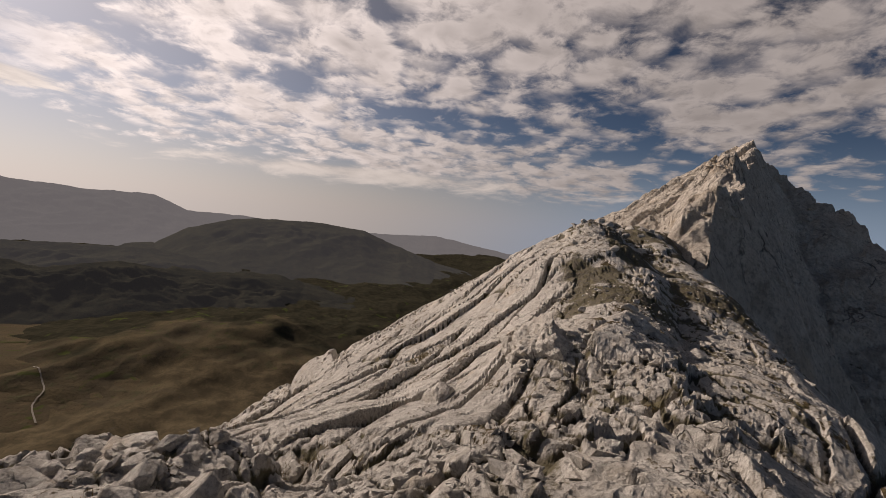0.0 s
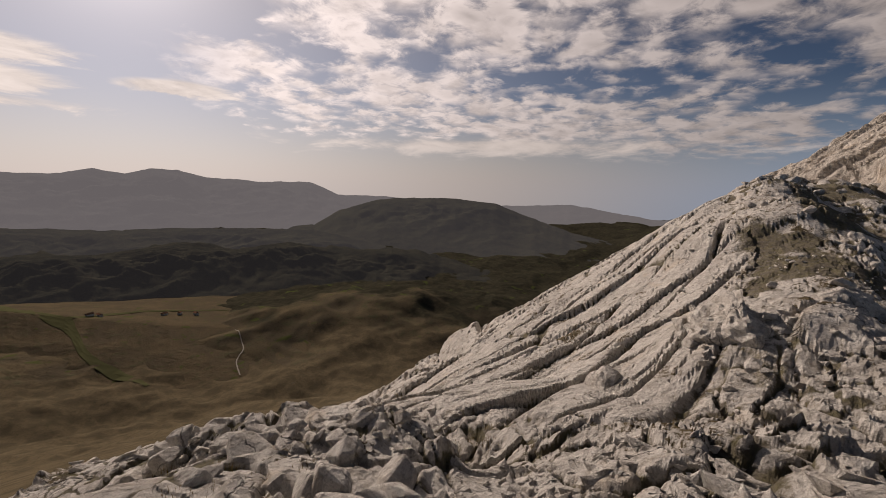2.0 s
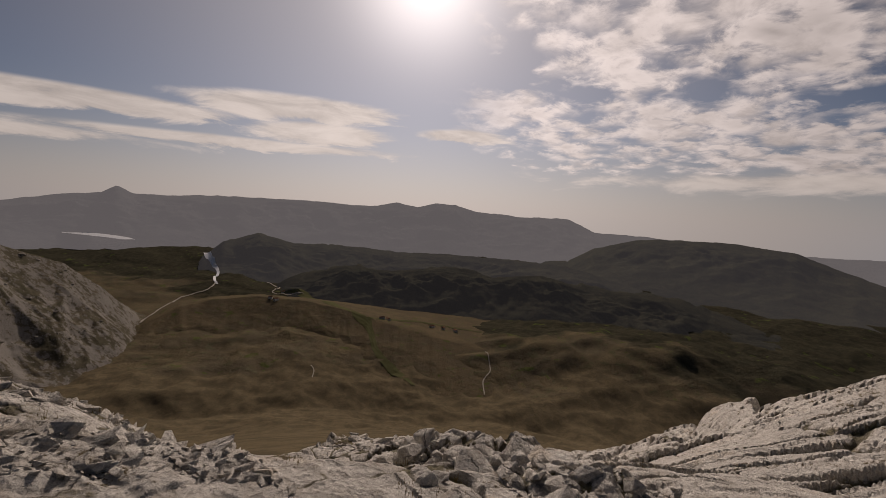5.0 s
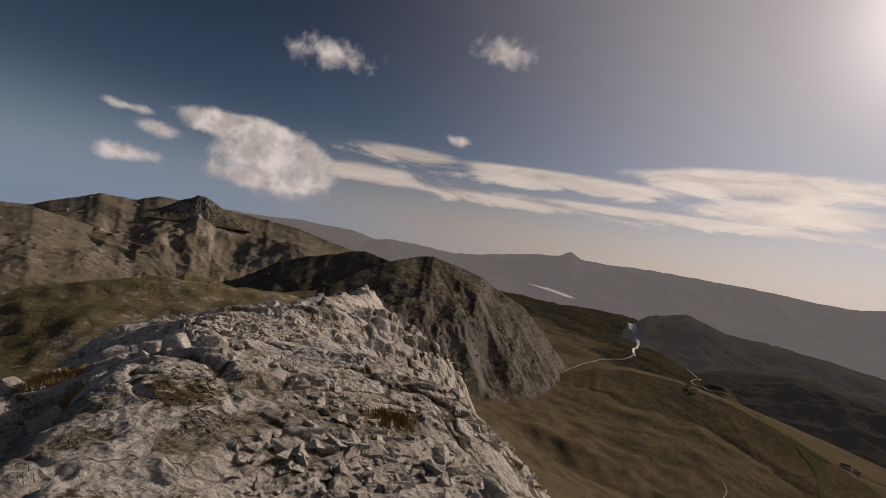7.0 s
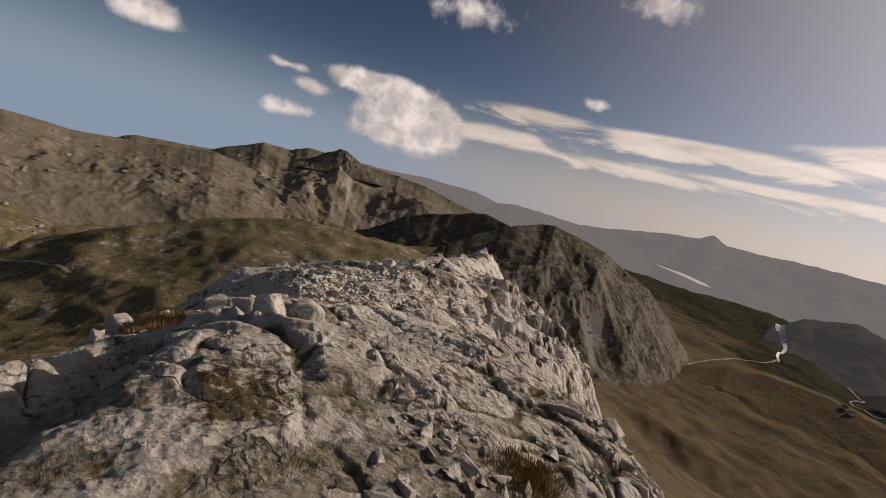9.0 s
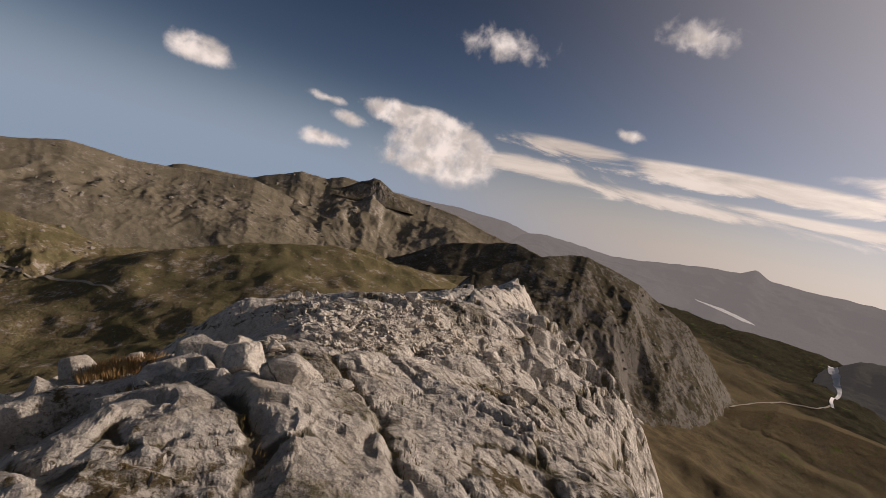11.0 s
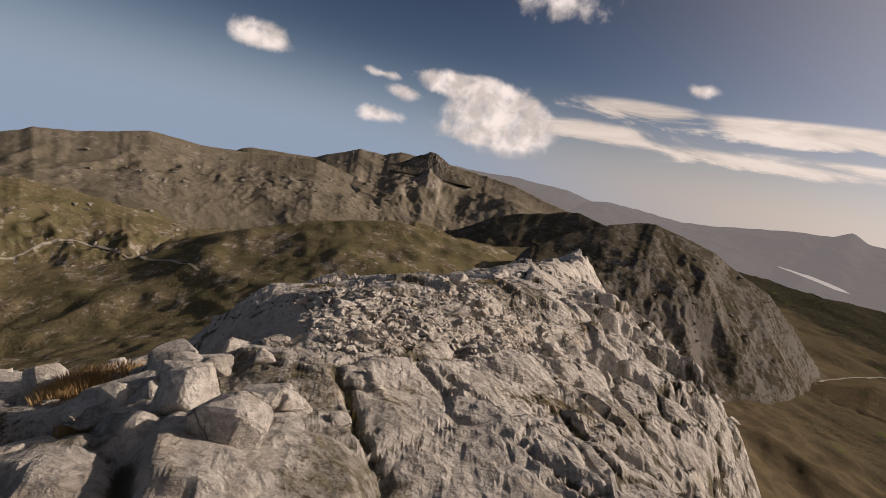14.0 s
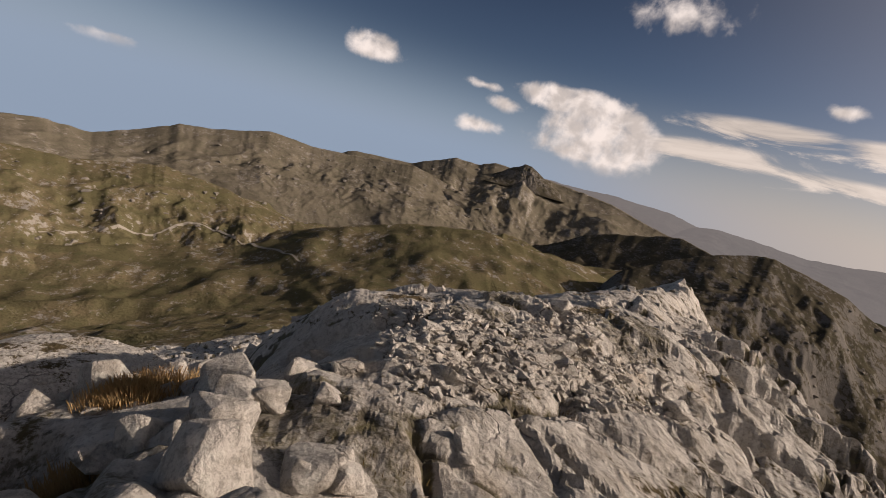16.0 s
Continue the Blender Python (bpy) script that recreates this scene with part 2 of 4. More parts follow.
def heath(name, colours, size, patch=0.5, rocks=0.0, rock_colour=(0.2, 0.19, 0.175), meadow=0.0, relief=1.0, woods=None):
    """Moor and scrub seen from far: brown and green patches, speckled, with grey outcrops."""
    m, n, b = surface(name)
    p = world_place(n)
    a = n.noise(p, 1.0 / size, 5.0, 0.6, 0.4)
    c = n.noise(p, 4.5 / size, 6.0, 0.65)
    e = n.noise(p, 22.0 / size, 5.0, 0.7)
    col = n.mix(n.step(a, patch - 0.12, patch + 0.12), rgb(*colours[0]), rgb(*colours[1]))
    col = n.mix(n.math("MULTIPLY", n.step(c, 0.5, 0.68), 0.7), col, rgb(*colours[2]))
    col = n.mix(n.math("MULTIPLY", n.step(e, 0.48, 0.7), 0.55), col, rgb(*[k * 0.45 for k in colours[0]]))
    if woods:
        # dark forest past a line across the valley
        along = n.math("ADD", n.vec("DOT_PRODUCT", p, (0.82, 0.57, 0.0)), n.math("MULTIPLY", n.math("SUBTRACT", n.noise(p, 0.004, 5.0, 0.6), 0.5), 900.0))
        dark = n.mix(n.step(c, 0.4, 0.65), rgb(0.032, 0.033, 0.023), rgb(0.056, 0.050, 0.033))
        col = n.mix(n.math("MULTIPLY", n.step(along, woods - 60, woods + 60), 0.92), col, dark)
    if meadow:
        g = n.step(n.noise(p, 2.2 / size, 3.0, 0.5, 0.6), 0.66 - meadow, 0.72 - meadow)
        col = n.mix(n.math("MULTIPLY", g, 0.7), col, rgb(0.085, 0.105, 0.03))
    if rocks:
        nz = n.add("ShaderNodeSeparateXYZ")
        n.put(nz.inputs[0], n.add("ShaderNodeNewGeometry").outputs["Normal"])
        steep = n.step(nz.outputs[2], 0.95, 0.6, 0.0, 0.13)
        r = n.step(n.math("ADD", n.math("ADD", n.noise(p, 6.0 / size, 7.0, 0.75), steep), n.math("MULTIPLY", n.math("SUBTRACT", a, 0.5), 0.5)), 0.72 - rocks, 0.80 - rocks)
        col = n.mix(r, col, n.mix(e, rgb(*[k * 0.55 for k in rock_colour]), rgb(*[k * 1.3 for k in rock_colour])))
    n.put(b.inputs["Base Color"], col)
    b.inputs["Roughness"].default_value = 0.95
    b.inputs["Specular IOR Level"].default_value = 0.0
    bump(n, b, n.math("ADD", n.math("MULTIPLY", c, 0.7), n.math("MULTIPLY", e, 0.35)), 0.8 * relief, 0.08 * size)
    return m


def plain(name, colour, rough=0.8, vary=0.25, scale=3.0, metal=0.0):
    m, n, b = surface(name)
    p = world_place(n)
    k = n.noise(p, scale, 5.0, 0.6)
    n.put(b.inputs["Base Color"], n.mix(k, rgb(*[c * (1 - vary) for c in colour]), rgb(*[min(1, c * (1 + vary)) for c in colour])))
    b.inputs["Roughness"].default_value, b.inputs["Metallic"].default_value = rough, metal
    b.inputs["Specular IOR Level"].default_value = 0.0 if rough > 0.85 else 0.5
    return m


def hazed_hills(name, colours, size, air, share):
    """Distant backdrop ranges of woods and moor, with hazy air painted in as emission."""
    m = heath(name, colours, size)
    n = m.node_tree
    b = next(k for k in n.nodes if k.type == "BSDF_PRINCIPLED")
    # no air is modelled: the hills themselves emit the haze colour
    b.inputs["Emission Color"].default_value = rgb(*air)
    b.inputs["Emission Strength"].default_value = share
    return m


M_ROCK = limestone("limestone", (0.67, 0.627, 0.56), grass=0.10)
M_BLOCK = limestone("limestone_block", (0.69, 0.643, 0.572), grass=0.0, size=0.8)
M_PEAK = limestone("limestone_cliff", (0.68, 0.61, 0.52), grass=0.05, size=7.0)
M_VALLEY = heath("valley_heath", ((0.105, 0.086, 0.057), (0.132, 0.105, 0.063), (0.092, 0.094, 0.052)), 90.0, meadow=0.02, woods=1080.0)
M_WEST = heath("west_heath", ((0.140, 0.124, 0.066), (0.190, 0.152, 0.090), (0.106, 0.108, 0.052)), 80.0, rocks=0.16, rock_colour=(0.34, 0.31, 0.265))
M_KARST = heath("karst_hill", ((0.085, 0.075, 0.052), (0.115, 0.098, 0.07), (0.07, 0.068, 0.042)), 60.0, rocks=0.17, rock_colour=(0.19, 0.175, 0.155), relief=0.8)
# stony ground, its base colour also paler and greyer to stand in for haze
M_RANGE = heath("stony_hazed_range", ((0.175, 0.154, 0.112), (0.21, 0.183, 0.138), (0.145, 0.138, 0.092)), 120.0, rocks=0.14, rock_colour=(0.33, 0.30, 0.26))
# wooded hills glow faintly grey in place of haze, less the nearer they stand
M_FOREST = hazed_hills("forest_hill_hazed", ((0.030, 0.031, 0.021), (0.042, 0.042, 0.026), (0.048, 0.041, 0.026)), 120.0, (0.60, 0.57, 0.57), 0.056)
M_FOOTHILL = hazed_hills("wooded_foothill_hazed", ((0.028, 0.029, 0.021), (0.042, 0.041, 0.027), (0.050, 0.043, 0.028)), 110.0, (0.60, 0.57, 0.57), 0.024)
# farthest hills: strongest painted haze, dark base colours so relief fades
M_FAR = hazed_hills("far_range_hazed", ((0.032, 0.035, 0.034), (0.042, 0.042, 0.04), (0.028, 0.034, 0.03)), 260.0, (0.62, 0.585, 0.575), 0.215)
M_MOOR = heath("moor_heath", ((0.108, 0.087, 0.057), (0.138, 0.107, 0.065), (0.096, 0.096, 0.052)), 60.0, meadow=0.03)
M_SCREE = heath("scree_foot", ((0.094, 0.076, 0.048), (0.140, 0.110, 0.066), (0.072, 0.066, 0.038)), 18.0, rocks=0.12, rock_colour=(0.13, 0.11, 0.08))
M_CRAG = plain("crag", (0.22, 0.20, 0.17), 0.95, 0.35, 0.12)
M_PLASTER = plain("pale_plaster", (0.6, 0.57, 0.5), 0.9, 0.15, 0.3)
M_TILE = plain("brown_tile", (0.2, 0.11, 0.07), 0.9, 0.25, 0.4)
# bright sky mirrored in the water is painted in as a pale base colour
M_WATER = plain("water", (0.56, 0.57, 0.58), 0.5, 0.2, 0.03)
M_TRACK = plain("pale_gravel", (0.34, 0.31, 0.26), 0.95, 0.15, 0.3)
M_MEADOW = plain("meadow_grass", (0.088, 0.088, 0.042), 0.95, 0.4, 0.03)
M_GRASS = plain("dry_grass", (0.22, 0.16, 0.06), 0.9, 0.5, 6.0)
M_STRAW = plain("rust_brown_grass", (0.40, 0.27, 0.13), 0.9, 0.5, 9.0)


# ---------------------------------------------------------------- noise on arrays
def smooth(x, lo, hi):
    t = np.clip((x - lo) / (hi - lo), 0, 1)
    return t * t * (3 - 2 * t)


def hash2(i, j, k=0):
    h = (i.astype(np.int64) * 374761393 + j.astype(np.int64) * 668265263 + k * 1442695041) & 0xFFFFFFFF
    h = ((h ^ (h >> 13)) * 1274126177) & 0xFFFFFFFF
    h = ((h ^ (h >> 16)) * 2246822519) & 0xFFFFFFFF
    return ((h ^ (h >> 15)) & 0xFFFFFF) / float(0xFFFFFF)


def value_noise(x, y, k=0):
    i, j = np.floor(x), np.floor(y)
    u, v = x - i, y - j
    u, v = u * u * (3 - 2 * u), v * v * (3 - 2 * v)
    a, b, c, d = hash2(i, j, k), hash2(i + 1, j, k), hash2(i, j + 1, k), hash2(i + 1, j + 1, k)
    return (a * (1 - u) + b * u) * (1 - v) + (c * (1 - u) + d * u) * v - 0.5


def fbm(x, y, octaves=5, gain=0.5, k=0):
    total, amp = 0.0, 1.0
    for o in range(octaves):
        total = total + amp * value_noise(x, y, k + o * 17)
        x, y, amp = 1.97 * x + 3.1 + 0.31 * y, 1.97 * y - 1.7 - 0.31 * x, amp * gain
    return total


def ridged(x, y, octaves=5, gain=0.55, k=0):
    total, amp = 0.0, 1.0
    for o in range(octaves):
        total = total + amp * (0.5 - 2 * np.abs(value_noise(x, y, k + o * 13)))
        x, y, amp = 2.03 * x + 1.3 - 0.4 * y, 2.03 * y - 2.7 + 0.4 * x, amp * gain
    return total


def blocks(x, y, k=0, edge=0.26):
    """Cells: a random height with a tilt on each, and the distance to the joint between two."""
    i0, j0 = np.floor(x), np.floor(y)
    best, second = np.full(x.shape, 9.0), np.full(x.shape, 9.0)
    height = np.zeros(x.shape)
    for di in (-1, 0, 1):
        for dj in (-1, 0, 1):
            i, j = i0 + di, j0 + dj
            px, py = i + hash2(i, j, k), j + hash2(i, j, k + 5)
            dx, dy = x - px, y - py
            d = np.sqrt(dx * dx + dy * dy)
            h = hash2(i, j, k + 9) - 0.5 + (hash2(i, j, k + 11) - 0.5) * dx * 1.1 + (hash2(i, j, k + 12) - 0.5) * dy * 1.1
            closer = d < best
            second = np.where(closer, best, np.minimum(second, d))
            height = np.where(closer, h, height)
            best = np.minimum(best, d)
    joint = second - best
    return (height + 0.25) * smooth(joint, 0.0, edge), joint


# ---------------------------------------------------------------- the near ridge
# crest of the ridge: x, y, z, then on the sunny side: slope, width of the shoulder, slope past it; on the far side the same
CREST = [
    (112, -46, 3.0, 0.8, 14, 1.6, 1.0, 3, 1.5),
    (50, -17, 1.2, 0.7, 6, 1.3, 0.9, 3, 1.5),
    (30, -6.2, 2.1, 0.64, 5, 0.86, 0.6, 3, 1.5),
    (24, -5.3, 1.6, 0.60, 5, 0.76, 0.6, 3, 1.5),
    (18.3, -5.4, 0.6, 0.50, 6, 0.76, 0.6, 2.5, 1.4),
    (12, -4.7, -0.4, 0.43, 7.0, 0.75, 0.9, 2, 1.4),
    (8.5, -4.2, -0.8, 0.42, 7.0, 0.9, 1.0, 2, 1.4),
    (5.5, -4.0, -0.8, 0.38, 7.0, 1.2, 1.0, 2, 1.4),
    (3.2, -3.4, -0.3, 0.34, 7.4, 2.2, 0.9, 2, 1.4),
    (1.0, -3.2, 0.05, 0.35, 7.4, 2.3, 0.6, 2, 1.3),
    (-2.2, 0.9, 0.08, 0.14, 2.6, 1.6, 0.50, 2.2, 2.4),
    (-3.4, 2.6, 0.02, 0.16, 2.8, 1.5, 0.50, 2.0, 2.6),
    (-4.5, 4.1, -0.38, 0.22, 2.8, 1.6, 0.42, 2.0, 2.8),
    (-5.7, 5.8, -0.72, 0.30, 3.2, 1.9, 0.36, 2.2, 2.8),
    (-6.8, 7.6, -0.98, 0.36, 3.6, 2.2, 0.36, 2.8, 2.4),
    (-7.3, 10.3, -1.2, 0.36, 3.9, 2.4, 0.42, 4.2, 1.8),
    (-12.6, 18.7, -2.8, 0.50, 5.6, 2.3, 0.7, 4, 1.4),
    (-22, 39, -6.2, 0.95, 12, 2.2, 0.8, 4, 1.4),
    (-28, 51, -7.6, 1.1, 13, 2.2, 0.8, 4, 1.4),
    (-34, 62, -10.0, 1.1, 13, 2.0, 0.8, 5, 1.4),
    (-46, 80, -32, 0.9, 14, 1.9, 0.8, 5, 1.2),
    (-70, 110, -70, 0.8, 14, 1.6, 0.8, 5, 1.2),
]


# the low rim of heaped blocks below the saddle, on the valley side
RIM = [
    (3.7, 1.3, -0.9, 0.5, 0.8, 2.4, 0.22, 1.4, 0.8),
    (4.0, 2.6, -1.5, 0.5, 0.8, 2.4, 0.20, 1.6, 0.6),
    (4.1, 3.9, -2.2, 0.4, 0.8, 2.4, 0.16, 1.6, 0.6),
    (3.6, 5.5, -3.0, 0.4, 0.8, 2.2, 0.12, 1.6, 0.6),
    (1.5, 5.6, -3.0, 0.5, 0.6, 2.2, 0.12, 1.6, 0.6),
    (-0.7, 5.2, -2.2, 0.5, 0.6, 2.2, 0.12, 1.6, 0.6),
]


# the back edge of the hill, above the shaded side
HILL_BACK = [
    (46, -15, 1.6, 0.1, 2.5, 2.4, 0.9, 3, 1.5),
    (30, -8.7, 1.9, 0.15, 2.5, 2.4, 0.9, 3, 1.5),
    (19, -8.6, 0.0, 0.1, 2.5, 2.4, 0.9, 3, 1.5),
    (11.8, -7.6, -0.95, 0.05, 2.6, 2.4, 1.0, 3, 1.5),
    (7.6, -6.5, -0.85, 0.08, 2.2, 2.4, 1.2, 2, 1.5),
    (4.6, -5.6, -1.0, 0.1, 2.0, 2.4, 1.2, 2, 1.5),
]
# the smooth whaleback slab below the western drop
WHALEBACK = [
    (-10.4, -3.0, -2.4, 0.35, 1.4, 1.2, 0.45, 2.0, 1.4),
    (-11.6, 1.2, -4.1, 0.40, 1.4, 1.2, 0.45, 2.0, 1.4),
    (-12.0, 4.3, -5.6, 0.45, 1.2, 1.4, 0.50, 2.0, 1.4),
]


def crest_height(x, y, line=None):
    """Height of the ridge without detail, and the signed distance from the crest (positive on the sunny side)."""
    top, side = np.full(x.shape, -1e4), np.zeros(x.shape)
    line = CREST if line is None else line
    for a, b in zip(line, line[1:]):
        ax, ay, bx, by = a[0], a[1], b[0], b[1]
        lx, ly = bx - ax, by - ay
        l2 = lx * lx + ly * ly
        t = np.clip(((x - ax) * lx + (y - ay) * ly) / l2, 0, 1)
        dx, dy = x - ax - t * lx, y - ay - t * ly
        d = np.sqrt(dx * dx + dy * dy)
        turn = (ly * (x - ax) - lx * (y - ay)) / (math.sqrt(l2) * np.maximum(d, 1e-6))
        sun_side = smooth(turn, -0.7, 0.7)
        v = [a[i] + (b[i] - a[i]) * t for i in range(2, 9)]
        s1, w, s2 = (sun_side * v[1 + i] + (1 - sun_side) * v[4 + i] for i in range(3))
        # rounded shoulder, then the steep flank
        over = np.maximum(0, d - w)
        fall = s1 * d + (s2 - s1) * (over - 1.5 * (1 - np.exp(-over / 1.5)))
        fall = np.where(d < 1.2, s1 * d * d / 2.4 + 0.0, fall - s1 * 0.6)
        h = v[0] - fall
        better = h > top
        side = np.where(better, (2 * sun_side - 1) * d, side)
        top = np.maximum(top, h)
    return top, side


def ridge_ground(x, y, detail=True, with_soil=False):
    h, side = crest_height(x, y)
    r = np.sqrt(x * x + y * y)
    # the foot of the flanks: scree and limestone pavement running out
    floor_east = -34 - 0.5 * np.maximum(0, side - 18)
    floor_west = -18 - 0.45 * np.maximum(0, -side - 16)
    floor = np.where(side > 0, floor_east, floor_west)
    h = np.maximum(h, floor) + 1.5 * np.exp(-((h - floor) / 3.0) ** 2)
    bearing_left = np.degrees(np.arctan2(-x, y))
    h = h - smooth(r, 64, 114) * smooth(bearing_left, -75, -50) * (1 - smooth(bearing_left, 140, 170)) * np.maximum(0, h + 84)
    h = np.maximum(h, crest_height(x, y, HILL_BACK)[0])
    whale = crest_height(x, y, WHALEBACK)[0]
    bare = smooth(whale - h, -0.3, 0.2) * (r < 30)
    h = np.where(r < 30, np.maximum(h, whale), h)
    # the domed knoll at the drop: sheer on the west, joined to the ridge on the east
    kx, ky = 0.86 * (x + 7.55) + 0.5 * (y - 5.95), -0.5 * (x + 7.55) + 0.86 * (y - 5.95)
    rho = np.sqrt((kx / 1.35) ** 2 + (ky / 1.65) ** 2) + 0.10 * fbm(x * 1.1, y * 1.1, 3, k=15)
    knoll = -1.28 - 0.30 * rho ** 2 - 2.6 * np.maximum(0, rho - 0.95)
    dome = smooth(knoll - h, -0.15, 0.15)
    h = np.maximum(h, knoll)
    bare = np.maximum(bare, 0.9 * dome)
    if not detail:
        return h
    rim = crest_height(x, y, RIM)[0]
    lift = smooth(rim - h, -0.25, 0.25)
    h0 = np.maximum(h, rim) + 0.06 * np.exp(-((h - rim) / 0.2) ** 2)
    h = np.where(rim > -3.0, h0, h)
    here = crest_height(x, y)[0]
    e1, e2 = crest_height(x + 0.4, y)[0] - here, crest_height(x, y + 0.4)[0] - here
    steep = np.sqrt(e1 ** 2 + e2 ** 2) / 0.4
    damp = 1.0 / (1.0 + 0.9 * steep ** 2)
    wx, wy = x + 0.5 * fbm(x * 0.8, y * 0.8, 4, k=3), y + 0.5 * fbm(x * 0.8, y * 0.8, 4, k=4)
    # slabs of the hill: long beds that run up the slope
    sx, sy = x + 0.22 * fbm(x * 0.5, y * 0.5, 3, k=5), y + 0.22 * fbm(x * 0.5, y * 0.5, 3, k=6)
    u, v = 0.88 * sx - 0.47 * sy, 0.47 * sx + 0.88 * sy
    slab = smooth(x - 0.25 * y, 5.4, 6.8) * smooth(side + 0.6 * fbm(x * 0.6, y * 0.6, 3, k=33), 1.4, 2.6)
    slab = slab * (1 - smooth(x, 30, 44))
    bed, joint = blocks(u / 6.0 + 0.12 * v, v / 1.0, 31, 0.16)
    bed2, joint2 = blocks(u / 3.0 + 0.2 * v, v / 0.30, 37, 0.2)
    bed3, joint3 = blocks(u / 1.4, v / 0.13 + 0.4 * u, 39, 0.3)
    slabs = 0.24 * bed - 0.17 * np.exp(-(joint / 0.045) ** 2) + 0.06 * bed2 - 0.07 * np.exp(-(joint2 / 0.05) ** 2) * smooth(fbm(x * 0.6, y * 0.6, 3, k=35), -0.15, 0.2) + 0.014 * bed3
    # the broken crest: smooth slabs here, heaps of blocks there
    loose = smooth(fbm(x * 0.33 + 7, y * 0.33, 3, k=21), 0.02, 0.30) * (1 - 0.85 * np.exp(-(((x + 1.6) ** 2 + (y - 1.4) ** 2) / 5.5) ** 2))
    loose = np.maximum(loose, 0.9 * lift)
    b1, j1 = blocks(wx / 2.6 + 0.1 * wy, wy / 1.7, 41, 0.12)
    b4, j4 = blocks(0.8 * wx / 1.25 + 0.6 * wy / 1.25 + 5, (0.8 * wy - 0.6 * wx) / 0.75, 45, 0.14)
    b2, j2 = blocks(wx / 0.66 + 9, wy / 0.56, 43, 0.16)
    b3, j3 = blocks(wx / 0.28 + 3, wy / 0.28, 47, 0.18)
    b5, j5 = blocks(wx / 0.13 + 1, wy / 0.11, 49, 0.25)
    crack1, crack4, crack2 = np.exp(-(j1 / 0.045) ** 2), np.exp(-(j4 / 0.05) ** 2), np.exp(-(j2 / 0.09) ** 2)
    rough = 0.32 * b1 - 0.12 * crack1 + 0.14 * b4 - 0.05 * crack4 + (0.03 + 0.19 * loose) * b2 - 0.06 * loose * crack2 + (0.03 + 0.06 * loose) * b3 + (0.008 + 0.022 * loose) * b5 * smooth(-r, -14, -8)
    # walls: ribs below the shoulder
    s = 0.45 * wx - 0.89 * wy
    rib, jr = blocks(s / 1.9 + 0.25 * fbm(x, y, 2), side / 7.0, 53, 0.5)
    rib2, jr2 = blocks(s / 0.7, side / 2.6, 59, 0.4)
    face = smooth(y, 4.5, 11) * smooth(side, 0.8, 2.6) * (1 - smooth(r, 30, 45))
    ribs = 1.1 * rib - 0.5 * np.exp(-(jr / 0.12) ** 2) + 0.30 * rib2
    growth = np.where(x < 2.2, np.clip(r / 14.0, 0.22, 0.8), np.clip(r / 6.0, 0.35, 0.9)) * (1 - 0.75 * bare) * (1 - 0.4 * smooth(x, 5, 8))
    d = slab * slabs + (1 - slab) * rough * growth * damp + face * ribs * (0.35 + 0.65 * damp)
    d = d + 0.42 * fbm(x * 0.23, y * 0.23, 4, k=61) * np.clip(r / 6.0, 0.3, 1.0) * (1 - lift) + 0.03 * ridged(x * 1.3, y * 1.3, 4, k=67) * (1 - 0.6 * slab) * damp
    d = d + (0.022 * ridged(x * 4.3, y * 4.3, 3, 0.6, k=68) + 0.05 * (1 - slab) * damp * ridged(x * 0.9 + 4, y * 0.9, 4, 0.6, k=69)) * smooth(-r, -26, -14)
    # the hollow full of blocks beside the crest, and the low knolls of bare rock
    t = np.clip(((x + 6.9) * 2.9 + (y - 2.3) * 1.9) / (2.9 ** 2 + 1.9 ** 2), 0, 1)
    gap = (x + 6.9 - 2.9 * t) ** 2 + (y - 2.3 - 1.9 * t) ** 2
    d = d - 0.08 * np.exp(-gap / 0.6)
    t = np.clip(((x - 5.2) * 1.0 + (y - 0.4) * 4.0) / (1.0 ** 2 + 4.0 ** 2), 0, 1)
    gap = (x - 5.2 - 1.0 * t) ** 2 + (y - 0.4 - 4.0 * t) ** 2
    d = d - 0.35 * np.exp(-gap / 0.30)
    d = d - 0.5 * np.exp(-((x - 2.5) ** 2 + (y - 4.4) ** 2) / 2.6)
    d = d - 0.85 * np.exp(-((x + 8.0) ** 2 + (y - 3.95) ** 2) / 0.9) - 0.4 * np.exp(-((x + 6.7) ** 2 + (y - 4.1) ** 2) / 0.35)
    d = d - 0.2 * np.exp(-((x + 6.2) ** 2 + (y - 3.05) ** 2) / 0.8)
    # the dark cleft that splits the knoll
    t = np.clip(((x + 7.45) * 0.7 + (y - 4.75) * 0.9) / (0.7 ** 2 + 0.9 ** 2), 0, 1)
    gap = (x + 7.45 - 0.7 * t + 0.1 * fbm(x * 3, y * 3, 2, k=19)) ** 2 + (y - 4.75 - 0.9 * t) ** 2
    d = d - 0.42 * np.exp(-(gap / 0.035))
    t = np.clip(((x + 3.4) * -1.7 + (y - 0.5) * 1.9) / (1.7 ** 2 + 1.9 ** 2), 0, 1)
    gap = (x + 3.4 + 1.7 * t) ** 2 + (y - 0.5 - 1.9 * t) ** 2
    d = d - 0.62 * np.exp(-(gap / 0.34) ** 1.5)
    for bx, by, w, top in ((9.2, -2.8, 1.5, 0.55), (19.0, -3.4, 2.6, 0.5), (23.5, -3.6, 2.6, 0.4), (7.6, -5.2, 1.4, 0.25)):
        d = d + top * np.exp(-(((x - bx) ** 2 + (y - by) ** 2) / (w * w)) ** 2)
    patch = smooth(fbm(x * 0.9 + 3, y * 0.9, 4, k=23), -0.12, 0.25)
